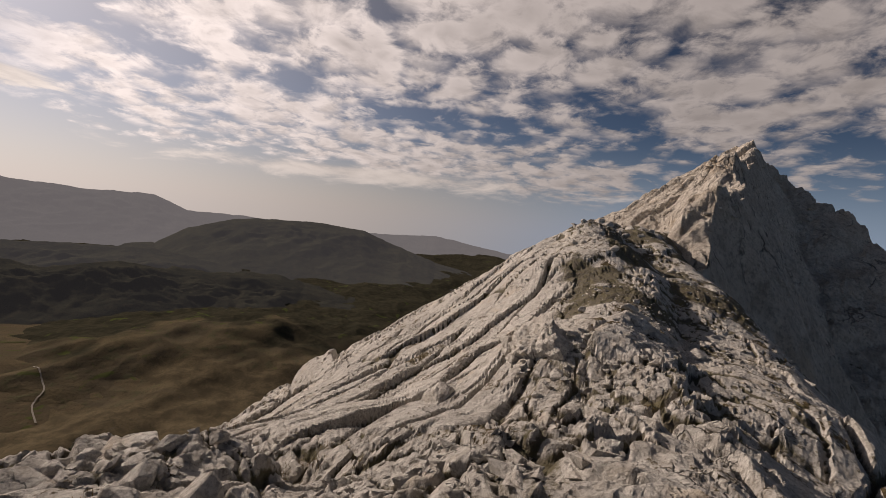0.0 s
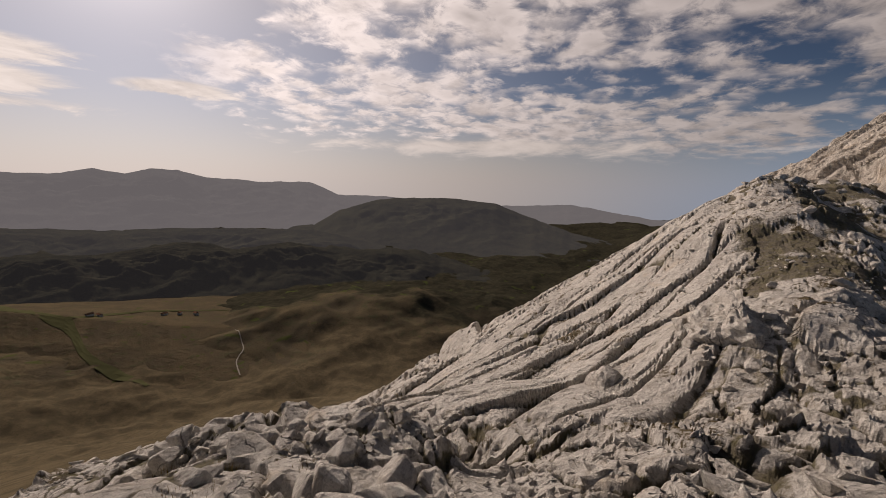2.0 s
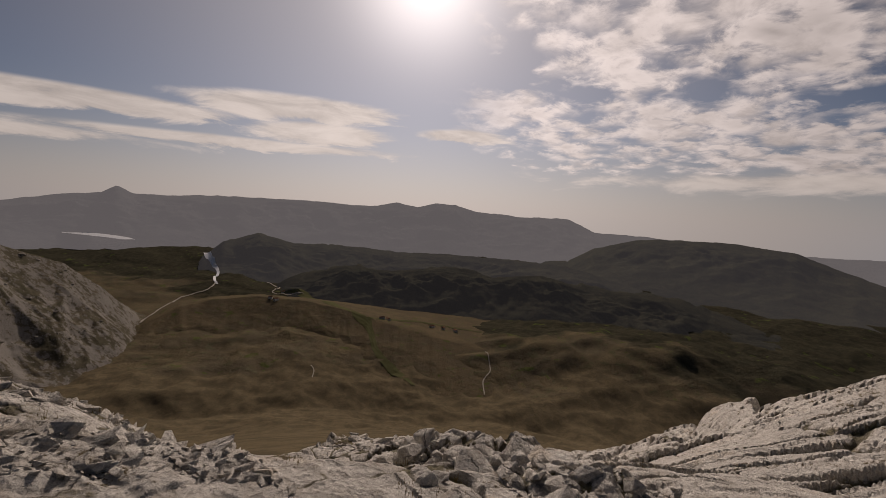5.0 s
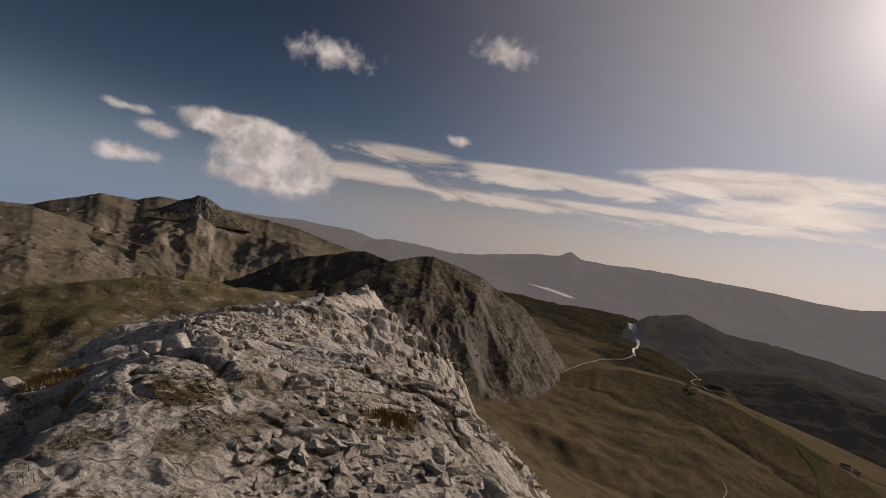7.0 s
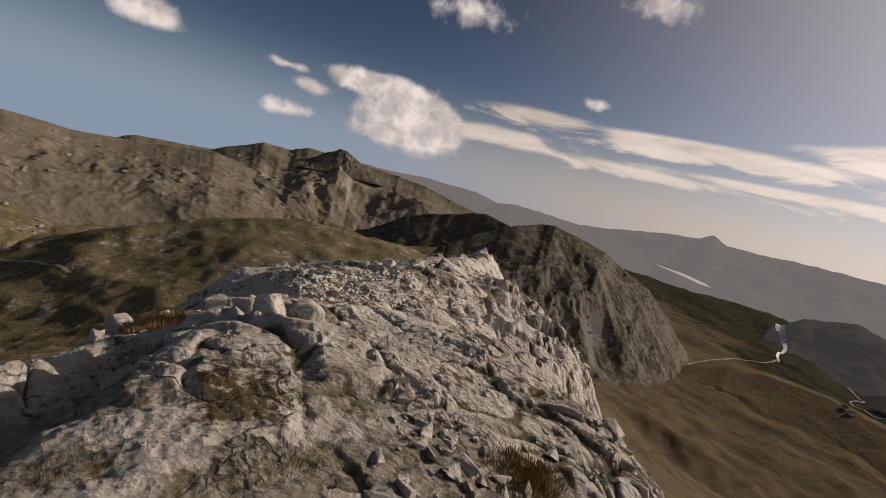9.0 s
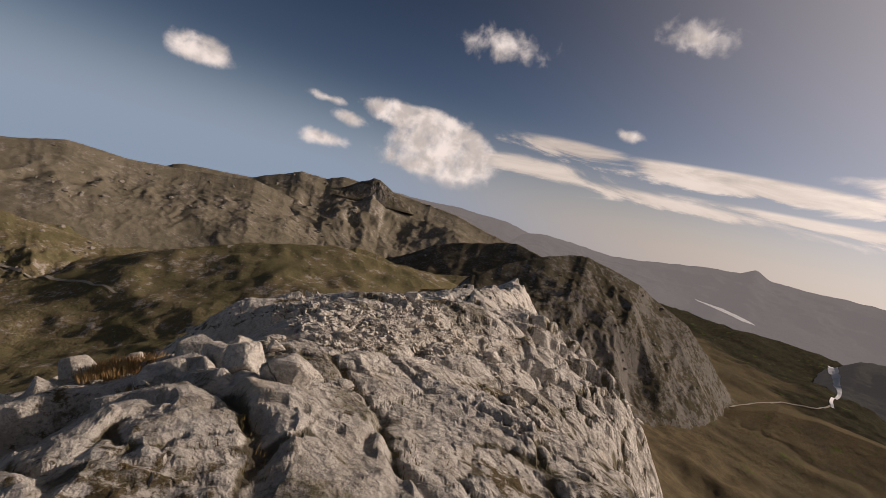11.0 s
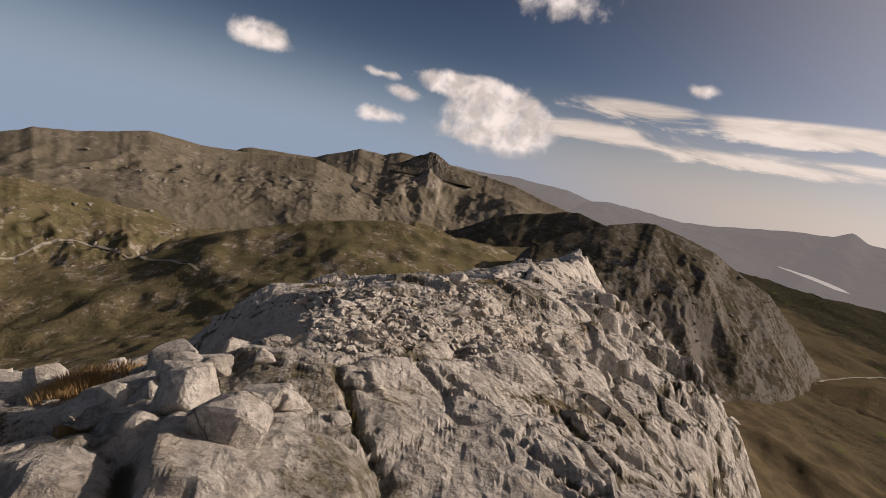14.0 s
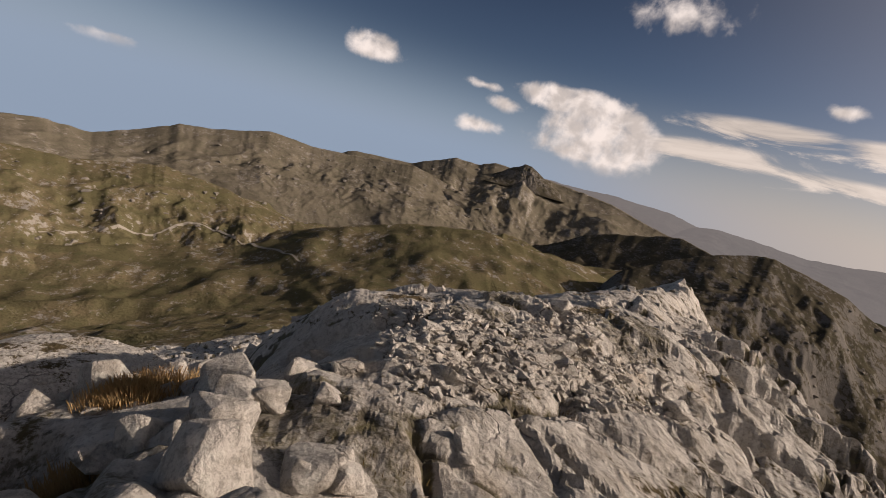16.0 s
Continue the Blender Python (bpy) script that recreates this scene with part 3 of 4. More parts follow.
    soil = (1 - slab) * (crack1 * (0.4 + 0.6 * patch) + 0.9 * crack4 * patch + (0.1 + 0.9 * loose) * crack2 + 0.6 * loose * np.exp(-(j3 / 0.12) ** 2))
    soil = soil + slab * (0.9 * np.exp(-(joint / 0.05) ** 2) + 0.7 * np.exp(-(joint2 / 0.05) ** 2) * patch)
    soil = soil + slab * (0.42 * np.exp(-(joint3 / 0.07) ** 2) * smooth(fbm(x * 1.1, y * 1.1, 3, k=36), -0.2, 0.2) + 0.16 * smooth(fbm(u * 0.5, v * 2.2, 4, 0.6, k=38), -0.1, 0.4))
    soil = np.maximum(soil, 0.62 * smooth(fbm(x * 0.75 + 11, y * 0.75, 5, 0.6, k=29), 0.16, 0.36) * (1 - 0.7 * slab) * damp)
    hill = smooth(x, 8.5, 12) * (1 - slab) * smooth(fbm(x * 0.5, y * 0.5, 5, 0.6, k=87), -0.18, 0.12)
    soil = np.maximum(soil, 0.75 * hill)
    soil = soil * (1 - 0.8 * bare)
    soil = np.maximum(soil, smooth(-h + 9 * fbm(x / 6, y / 6, 4, k=77), 15, 26) * (side > 0))
    far = smooth(r, 22, 60)
    c1, k1 = blocks(wx / 5.0, wy / 5.0, 71)
    d = d + far * damp * (0.9 * c1 - 0.4 * np.exp(-(k1 / 0.1) ** 2)) + 0.6 * far * ridged(x * 0.2, y * 0.2, 5, k=73)
    return (h + d, np.clip(soil, 0, 1)) if with_soil else h + d


def mesh_grid(name, co, rows, cols, material, wrap=False, smooth_shade=True):
    """A mesh over a grid of points (rows x cols), faces seen from above."""
    q = np.arange(rows * cols).reshape(rows, cols)
    a, b = q[:-1], q[1:]
    if wrap:
        a, b = np.hstack([a, a[:, :1]]), np.hstack([b, b[:, :1]])
    faces = np.stack([a[:, :-1], b[:, :-1], b[:, 1:], a[:, 1:]], -1).reshape(-1, 4)
    me = bpy.data.meshes.new(name)
    me.vertices.add(len(co))
    me.vertices.foreach_set("co", co.astype(np.float32).ravel())
    me.loops.add(faces.size)
    me.loops.foreach_set("vertex_index", faces.astype(np.int32).ravel())
    me.polygons.add(len(faces))
    me.polygons.foreach_set("loop_start", np.arange(0, faces.size, 4, dtype=np.int32))
    me.polygons.foreach_set("use_smooth", np.full(len(faces), smooth_shade))
    me.update(calc_edges=True)
    me.materials.append(material)
    return me


def fan(fine, coarse, lo, hi):
    """Bearings all round, close together between lo and hi."""
    return np.radians(np.concatenate([np.arange(lo, hi, fine), np.arange(hi, lo + 360, coarse)]))


def build_ridge():
    az = fan(0.24, 2.5, -140, 118)
    r = 0.5 * 1.0100 ** np.arange(0, 565)
    A, Rr = np.meshgrid(az, r)
    x, y = -Rr * np.sin(A), Rr * np.cos(A)
    z, soil = ridge_ground(x, y, with_soil=True)
    z = z - 30 * smooth(Rr, 125, 138)
    me = mesh_grid("ground_ridge", np.stack([x, y, z], -1).reshape(-1, 3), len(r), len(az), M_ROCK, wrap=True, smooth_shade=False)
    bm = bmesh.new()
    bm.from_mesh(me)
    bm.verts.ensure_lookup_table()
    bm.faces.new([bm.verts[i] for i in range(len(az))])
    bm.to_mesh(me)
    bm.free()
    me.attributes.new("soil", "FLOAT", "POINT").data.foreach_set("value", soil.astype(np.float32).ravel())
    tagged(new("ground_ridge", me), "pale grey limestone mountain ridge with cracked slabs, rubble and dry grass", "ridge", kind="structure")


build_ridge()


# ---------------------------------------------------------------- valley and hills
VALLEY = -330.0


def at(az, el, dist):
    """A point from its bearing and height angle off the saddle and its distance along the ground."""
    a = radians(az)
    return Vector((-math.sin(a) * dist, math.cos(a) * dist, EYE + dist * math.tan(radians(el))))


def settle(az):
    """How much lower or higher than noted the far land lies, by its bearing."""
    return np.interp(az, (-120, -80, -47, -25, 0, 9, 25, 50, 79, 105), (-1.5, -1.35, -0.7, -0.25, 0.2, 0.3, 0.0, -0.6, -1.05, -1.3))


def valley_ground(x, y):
    r = np.sqrt(x * x + y * y)
    az = np.degrees(np.arctan2(-x, y))
    west = smooth(az, 34, 60)
    floor = VALLEY - west * 0.16 * np.maximum(0, r - 1000) + 40 * fbm(x / 500, y / 500, 4, k=81) - 20
    flank = -64 - 0.52 * (r - 105) - 22 * west
    h = np.maximum(floor, flank)
    h = h + 14 * np.exp(-((floor - flank) / 60.0) ** 2) + (16 * ridged(x / 160, y / 160, 5, k=83)) * smooth(r, 150, 500)
    # low mounds on the valley floor
    for a, d, w, top in ((-5, 1150, 330, 55), (-48, 1100, 260, 45), (-62, 1200, 260, 40), (-20, 900, 240, 25), (38, 850, 480, 100), (50, 1050, 480, 90)):
        c = at(a, 0, d)
        h = h + top * np.exp(-((x - c.x) ** 2 + (y - c.y) ** 2) / (w * w))
    return h


def build_valley():
    az = fan(0.45, 3.0, -140, 125)
    r = 62 * 1.0125 ** np.arange(0, 353)
    A, Rr = np.meshgrid(az, r)
    x, y = -Rr * np.sin(A), Rr * np.cos(A)
    z = valley_ground(x, y)
    me = mesh_grid("ground", np.stack([x, y, z], -1).reshape(-1, 3), len(r), len(az), M_VALLEY, wrap=True)
    me.materials.append(M_WEST)
    me.materials.append(M_SCREE)
    spot = np.empty(len(me.polygons) * 3, np.float32)
    me.polygons.foreach_get("center", spot)
    spot = spot.reshape(-1, 3).astype(float)
    turn = np.degrees(np.arctan2(-spot[:, 0], spot[:, 1])) + 22 * fbm(spot[:, 0] / 240, spot[:, 1] / 240, 4, k=7)
    away = np.hypot(spot[:, 0], spot[:, 1]) + 260 * fbm(spot[:, 0] / 120, spot[:, 1] / 120, 4, k=8)
    kind = np.where(away < 900, 2, 0)
    me.polygons.foreach_set("material_index", np.where((turn > 25) & (turn < 175), 1, kind).astype(np.int32))
    tagged(new("ground", me), "brown heather moor and dark green meadows on the valley floor", "valley", kind="structure")


build_valley()


def hill(name, label, crest, foot, front, back, material, rough=0.12, spur=9.0, k=0, step=0.3, sharp=1.0, category="hill", kind="", ext=9.0):
    """A range of hills. crest: (bearing, height angle, distance) along its skyline; front and back: how far its flanks reach towards and away."""
    crest = sorted(crest, key=lambda c: c[0])
    ca = np.array([c[0] for c in crest], float)
    az = np.arange(ca[0] - ext, ca[-1] + ext, step)
    el = np.interp(az, ca, [c[1] for c in crest]) + settle(az)
    dist = np.interp(az, ca, [c[2] for c in crest])
    for _ in range(2):
        dist = np.convolve(np.pad(dist, 3, "edge"), np.ones(7) / 7, "valid")
    el = el + 0.10 * fbm(az * 1.1, az * 0 + k, 5, 0.6, k)
    q = np.concatenate([np.linspace(-1, 0, 90 if step > 0.2 else 150), np.linspace(0, 1, 14)[1:]])
    Q, AZ = np.meshgrid(q, az, indexing="ij")
    D = dist[None, :] + np.where(Q < 0, Q * front, Q * back)
    top = EYE + dist * np.tan(np.radians(el))
    ends = smooth(az, ca[0] - ext, ca[0]) * smooth(-az, -ca[-1] - ext, -ca[-1])
    x, y = -D * np.sin(np.radians(AZ)), D * np.cos(np.radians(AZ))
    prof = (1 - np.abs(Q) ** sharp)
    rise = (top - foot)[None, :] * ends[None, :] - 20 * (1 - ends[None, :])
    sc = front / spur * 2.4
    wx, wy = x + 0.35 * sc * fbm(x / sc, y / sc, 3, k=k + 1), y + 0.35 * sc * fbm(x / sc, y / sc, 3, k=k + 2)
    rel = ridged(wx / sc, wy / sc, 7, 0.56, k)
    gully = ridged(AZ * dist.mean() / 57.3 / (0.8 * sc) + 0.8 * fbm(x / sc, y / sc, 4, k=k + 3), Q * 1.6 + k, 4, 0.5, k + 4)
    bell = np.minimum(1.0, 3.2 * np.abs(Q)) * np.clip(1.5 * (1 - np.abs(Q)), 0, 1)
    z = foot + rise * prof + rise * rough * bell * (1.15 * rel + 0.45 * gully)
    if step <= 0.2:
        z = z + 0.0035 * front * bell * ridged(x / (0.07 * front), y / (0.07 * front), 5, 0.62, k + 6)
    me = mesh_grid(name, np.stack([x, y, z], -1).reshape(-1, 3), len(q), len(az), material)
    return tagged(new(name, me), label, category, kind=kind)


# backdrop hills: their haze is a glow in the material
hill("backdrop_range", "hazy blue-grey wooded range on the horizon, its haze a painted glow",
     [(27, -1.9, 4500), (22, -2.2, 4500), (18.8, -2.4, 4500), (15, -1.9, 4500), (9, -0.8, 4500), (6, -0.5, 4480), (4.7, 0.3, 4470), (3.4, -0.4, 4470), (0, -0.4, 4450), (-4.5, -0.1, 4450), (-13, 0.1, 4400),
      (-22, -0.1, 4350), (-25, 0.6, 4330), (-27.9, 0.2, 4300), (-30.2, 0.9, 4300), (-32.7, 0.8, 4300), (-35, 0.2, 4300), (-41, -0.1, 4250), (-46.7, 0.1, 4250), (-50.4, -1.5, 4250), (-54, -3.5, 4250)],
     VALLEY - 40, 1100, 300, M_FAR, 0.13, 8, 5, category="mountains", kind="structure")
hill("backdrop_plain", "faint far plain and low hills fading into painted haze",
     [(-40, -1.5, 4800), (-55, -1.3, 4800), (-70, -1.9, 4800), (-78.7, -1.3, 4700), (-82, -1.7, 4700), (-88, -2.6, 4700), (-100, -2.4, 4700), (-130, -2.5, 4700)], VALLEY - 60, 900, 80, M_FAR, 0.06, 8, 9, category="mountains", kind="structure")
hill("backdrop_plain", "faint far ridges north of the valley fading into painted haze",
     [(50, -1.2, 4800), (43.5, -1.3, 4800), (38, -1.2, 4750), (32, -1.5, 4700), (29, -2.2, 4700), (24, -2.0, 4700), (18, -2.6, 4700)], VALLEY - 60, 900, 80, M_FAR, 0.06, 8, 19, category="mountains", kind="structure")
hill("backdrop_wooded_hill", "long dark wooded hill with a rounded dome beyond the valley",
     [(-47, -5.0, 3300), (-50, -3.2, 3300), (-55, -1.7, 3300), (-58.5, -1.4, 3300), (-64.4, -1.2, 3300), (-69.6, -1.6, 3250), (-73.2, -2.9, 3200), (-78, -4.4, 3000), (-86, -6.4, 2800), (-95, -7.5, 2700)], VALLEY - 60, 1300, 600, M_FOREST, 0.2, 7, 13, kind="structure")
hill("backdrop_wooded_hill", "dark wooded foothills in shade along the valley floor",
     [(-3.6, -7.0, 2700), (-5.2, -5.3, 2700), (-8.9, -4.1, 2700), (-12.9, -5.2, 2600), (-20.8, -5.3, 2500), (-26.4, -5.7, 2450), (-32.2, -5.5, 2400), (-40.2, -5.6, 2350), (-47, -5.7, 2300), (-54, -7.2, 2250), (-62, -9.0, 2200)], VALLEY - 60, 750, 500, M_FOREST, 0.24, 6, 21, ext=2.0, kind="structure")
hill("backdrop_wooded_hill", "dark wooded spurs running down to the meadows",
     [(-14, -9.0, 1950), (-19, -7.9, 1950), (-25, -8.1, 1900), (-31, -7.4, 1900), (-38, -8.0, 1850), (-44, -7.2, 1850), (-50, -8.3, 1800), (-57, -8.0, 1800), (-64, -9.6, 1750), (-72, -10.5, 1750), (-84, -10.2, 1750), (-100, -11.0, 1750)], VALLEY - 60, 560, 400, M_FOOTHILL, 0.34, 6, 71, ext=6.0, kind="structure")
hill("karst_hill", "grey karst hill with a broken cliff edge above the gravel road",
     [(34, -9.0, 900), (30.9, -6.8, 950), (26, -4.4, 1000), (23, -3.4, 1050), (21.4, -3.2, 1050), (18.5, -3.9, 1080), (15, -4.8, 1120), (12.8, -6.0, 1160), (9.1, -7.6, 1200), (5.9, -10.3, 1230), (3, -13.6, 1250), (0, -15, 1250)], VALLEY - 60, 520, 500, M_KARST, 0.11, 7, 29, step=0.17)
hill("moor_hill", "rounded brown moor hill with meadow on its back",
     [(5, -15.5, 1150), (2, -13.9, 1200), (-1, -12.6, 1250), (-4, -11.9, 1280), (-9, -11.6, 1280), (-15, -12.2, 1230), (-20, -13.4, 1150), (-26, -15.0, 1080), (-33, -16.4, 1040), (-40, -17.3, 1020), (-46, -16.9, 1020), (-52, -16.8, 1040), (-60, -17.2, 1060), (-68, -17.8, 1080)], VALLEY - 30, 420, 500, M_MOOR, 0.07, 5, 63)
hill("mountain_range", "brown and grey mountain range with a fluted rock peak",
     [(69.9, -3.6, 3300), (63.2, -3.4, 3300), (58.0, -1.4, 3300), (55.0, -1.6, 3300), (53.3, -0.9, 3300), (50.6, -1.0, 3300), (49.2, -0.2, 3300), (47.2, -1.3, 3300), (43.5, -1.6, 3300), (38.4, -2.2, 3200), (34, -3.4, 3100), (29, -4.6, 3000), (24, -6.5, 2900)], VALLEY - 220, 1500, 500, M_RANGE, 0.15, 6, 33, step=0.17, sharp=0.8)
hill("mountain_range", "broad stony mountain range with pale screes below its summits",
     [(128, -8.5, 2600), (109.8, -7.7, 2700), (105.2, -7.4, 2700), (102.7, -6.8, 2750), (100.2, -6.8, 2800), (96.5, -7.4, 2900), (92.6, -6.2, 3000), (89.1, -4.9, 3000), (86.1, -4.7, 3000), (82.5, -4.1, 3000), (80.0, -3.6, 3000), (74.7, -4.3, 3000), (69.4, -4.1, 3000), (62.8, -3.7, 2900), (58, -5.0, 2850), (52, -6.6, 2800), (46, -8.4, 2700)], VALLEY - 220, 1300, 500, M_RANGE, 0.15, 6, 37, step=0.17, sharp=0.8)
hill("mountain_spur", "green and brown mountain spur dotted with pale outcrops",
     [(135, -9.5, 1300), (109.4, -9.6, 1350), (101.7, -9.6, 1400), (98.0, -10.2, 1400), (90, -9.6, 1400), (84, -11, 1350), (77.1, -13.4, 1250), (70, -14.8, 1150), (62.3, -17.8, 1000), (58, -20, 950)], VALLEY - 130, 850, 450, M_WEST, 0.24, 6, 43, step=0.17)
hill("mountain_spur", "brown hill with a rocky knob in the side valley",
     [(60, -18.0, 1100), (56, -15.5, 1200), (53.6, -12.0, 1300), (51.5, -10.3, 1400), (49.6, -9.0, 1450), (47, -9.3, 1450), (42.7, -10.6, 1400), (38, -10, 1500), (33, -9, 1500), (28, -10, 1400)], VALLEY - 130, 900, 500, M_WEST, 0.18, 6, 47, step=0.17)
hill("mountain_spur", "dark ridge with a small rock tower behind the karst hill",
     [(44, -9, 1900), (40, -6.5, 1900), (37.5, -5.6, 1900), (33, -4.6, 1900), (31.4, -4.0, 1900), (30, -3.9, 1900), (27, -4.6, 1800), (23, -5, 1700)], VALLEY - 150, 700, 400, M_KARST, 0.11, 6, 51)


# ---------------------------------------------------------------- the peak
def build_peak():
    """A three-sided peak: one edge comes down towards the hill, one flank faces the sun, the other lies in shade."""
    top = at(-112.6, 9.9, 138) + Vector((0.4, -1.5, 0))
    az = np.radians(np.arange(-152, -90, 0.11))
    r = np.concatenate([np.arange(9, 34, 0.5), np.arange(34, 150, 0.45), np.arange(150, 230, 3.0)])
    A, Rr = np.meshgrid(az, r)
    x, y = -Rr * np.sin(A), Rr * np.cos(A)
    a = radians(-112.6)
    cx, cy = math.sin(a), -math.cos(a)                 # towards the saddle
    near = (x - top.x) * cx + (y - top.y) * cy
    left = (x - top.x) * -cy + (y - top.y) * cx
    left = left * -1.0
    left = left + 3.5 * fbm(near / 22, near * 0 + 1, 3, k=5) * np.clip(near / 20, 0, 1)
    # the sunny flank on one side; on the other a hollow face whose rim swings round towards the hill
    right = np.maximum(0, -left)
    z_left = top.z - 0.64 * left - np.where(near > 0, 0.225 * near, -1.1 * near) - 0.004 * np.maximum(0, near) ** 1.5 * (left > 6)
    z_left = z_left - 2.0 * np.maximum(0, left - 2) * smooth(near, 62, 92)
    ahead = near - 1.5 * right
    z_right = top.z - 1.18 * right - np.where(ahead > 0, 0.58 * ahead, -1.8 * ahead)
    edge = top.z - 0.225 * near - 1.9 * right
    z_right = np.where(near > 0, np.maximum(z_right, edge), z_right)
    z = np.where(left > 0, z_left, z_right)
    z = z - 1.2 * np.exp(-((near) ** 2 + left ** 2) / 16) - 3.0 * smooth(near, 90, 120)
    rough = np.clip((np.abs(left) + np.abs(near)) / 9, 0.25, 1)
    u = 0.75 * near - 0.5 * left
    c1, j1 = blocks(u / 6.5 + 0.4 * fbm(x / 9, y / 9, 3), left / 20, 91)
    c2, j2 = blocks(u / 2.2, left / 6.0, 93)
    rel = 3.0 * c1 + 0.9 * c2 + 1.5 * ridged(x / 11, y / 11, 6, 0.6, 95)
    me = mesh_grid("rock_peak", np.stack([x, y, z + rel * rough], -1).reshape(-1, 3), len(r), len(az), M_PEAK, smooth_shade=False)
    tagged(new("rock_peak", me), "pointed pale limestone peak with ribs and gullies", "mountain peak")


build_peak()

hill("rock_peak", "fluted grey rock peak standing on the mountain range",
     [(53.0, -2.2, 3150), (51.5, -1.2, 3150), (50.3, -0.6, 3150), (49.6, -0.15, 3150), (48.7, -0.25, 3150), (47.6, -0.8, 3150), (46.4, -1.5, 3150), (44.6, -2.6, 3150)], VALLEY + 130, 170, 120, M_KARST, 0.10, 9, 57, step=0.06, ext=1.0, category="mountain peak")


# ---------------------------------------------------------------- water, roads and meadows on the valley floor
from mathutils.bvhtree import BVHTree

depsgraph = bpy.context.evaluated_depsgraph_get()
LAND = [BVHTree.FromObject(o, depsgraph) for o in scene.objects if o.type == "MESH" and o.name.split(".")[0] in ("ground", "karst_hill", "moor_hill", "backdrop_wooded_hill", "mountain_spur", "mountain_range", "backdrop_range")]


def on_land(az, el):
    """Where the line of sight from the saddle meets the land."""
    eye, way = Vector((0, 0, EYE)), bearing(az, el + float(settle(az)))
    hits = [h for h in (t.ray_cast(eye, way, 4900) for t in LAND) if h[0] is not None]
    return min(hits, key=lambda h: h[3])[0] if hits else None


def ground_under(x, y):
    hits = [h for h in (t.ray_cast(Vector((x, y, 900)), Vector((0, 0, -1)), 3000) for t in LAND) if h[0] is not None]
    return max(h[0].z for h in hits) if hits else None


def ribbon(name, label, line, width, material, lift=1.2, steps=10, ragged=0.0, across=3, category="road", k=0, level=False):
    """A strip laid over the land along a line of bearings and height angles."""
    pts = [on_land(*p) for p in line]
    pts = [p for p in pts if p is not None]
    fine = []
    for a, b, c, d in zip([pts[0]] + pts[:-2], pts[:-1], pts[1:], pts[2:] + [pts[-1]]):
        for q in range(steps):
            t = q / steps
            fine.append(0.5 * ((2 * b) + (c - a) * t + (2 * a - 5 * b + 4 * c - d) * t * t + (3 * b - a - 3 * c + d) * t ** 3))
    fine.append(pts[-1])
    bm = bmesh.new()
    rows = []
    for q, p in enumerate(fine):
        ahead = (fine[min(q + 1, len(fine) - 1)] - fine[max(q - 1, 0)])
        n = Vector((-ahead.y, ahead.x, 0)).normalized()
        t = q / (len(fine) - 1)
        w0 = np.interp(t, np.linspace(0, 1, len(width)), width) if isinstance(width, (list, tuple)) else width
        row = []
        for c in range(across):
            f = (c / (across - 1) - 0.5) * w0 * (1 + ragged * noise.noise((q * 0.35, c * 3.3, k)))
            x, y = p.x + n.x * f, p.y + n.y * f
            z = ground_under(x, y)
            row.append(bm.verts.new((x, y, (z if z is not None else p.z) + lift)))
        rows.append(row)
    for a, b in zip(rows, rows[1:]):
        for i in range(across - 1):
            bm.faces.new((a[i], a[i + 1], b[i + 1], b[i]))
    if level:
        zs = sorted(v.co.z for v in bm.verts)
        for v in bm.verts:
            v.co.z = zs[int(0.8 * len(zs))]
    bmesh.ops.recalc_face_normals(bm, faces=bm.faces)
    me = bpy.data.meshes.new(name)
    bm.to_mesh(me)
    bm.free()
    if me.polygons and sum(f.normal.z for f in me.polygons) < 0:
        me.flip_normals()
    me.materials.append(material)
    return tagged(new(name, me), label, category, kind="structure")


ribbon("meadow", "green meadow strip winding down the valley", [(-11, -11.0), (-14, -11.3), (-18, -12.6), (-21.5, -14.2), (-22.6, -15.8), (-23.4, -18.0), (-25.5, -20.2), (-28.5, -22.0)], [16, 34, 42, 30, 14, 13, 22, 8], M_MEADOW, 0.8, 5, 0.5, 5, "meadow", 3)
ribbon("meadow", "olive meadow along the foot of the wooded hills", [(-22, -14.2), (-27, -14.3), (-32, -14.6), (-37, -15.0)], [14, 22, 16, 8], M_MEADOW, 0.8, 6, 0.5, 5, "meadow", 5)


def pool(name, label, rows, category):
    """Level water between two banks. rows: height angle, bearing of the left and of the right bank."""
    mid = [on_land((a + b) / 2, e) for e, a, b in rows]
    z = sorted(p.z for p in mid if p is not None)[len(mid) * 2 // 3] + 3.0
    bm = bmesh.new()
    pairs = []
    for e, a, b in rows:
        d = (EYE - z) / math.tan(radians(-e - float(settle(a))))
        pairs.append([bm.verts.new((-math.sin(radians(t)) * d, math.cos(radians(t)) * d, z)) for t in (a, (2 * a + b) / 3, (a + 2 * b) / 3, b)])
    for p, q in zip(pairs, pairs[1:]):
        for c in range(3):
            bm.faces.new((p[c], q[c], q[c + 1], p[c + 1]))
    me = bpy.data.meshes.new(name)
    bm.to_mesh(me)
    bm.free()
    if sum(f.normal.z for f in me.polygons) < 0:
        me.flip_normals()
    me.materials.append(M_WATER)
    return tagged(new(name, me), label, category, kind="structure")


pool("water_lake", "narrow silver arm of a reservoir in the valley", [(-4.45, 9.5, 8.6), (-4.65, 9.0, 6.6), (-4.85, 7.2, 5.0), (-5.05, 5.6, 3.8), (-5.25, 4.4, 3.2)], "lake")
ribbon("water_river", "bright river widening between gravel banks", [(-3.4, -6.65), (-3.65, -6.95), (-4.0, -7.4), (-4.25, -8.0)], [26, 28, 18, 15], M_WATER, 2.5, 6, 0.4, 4, "river", 11)
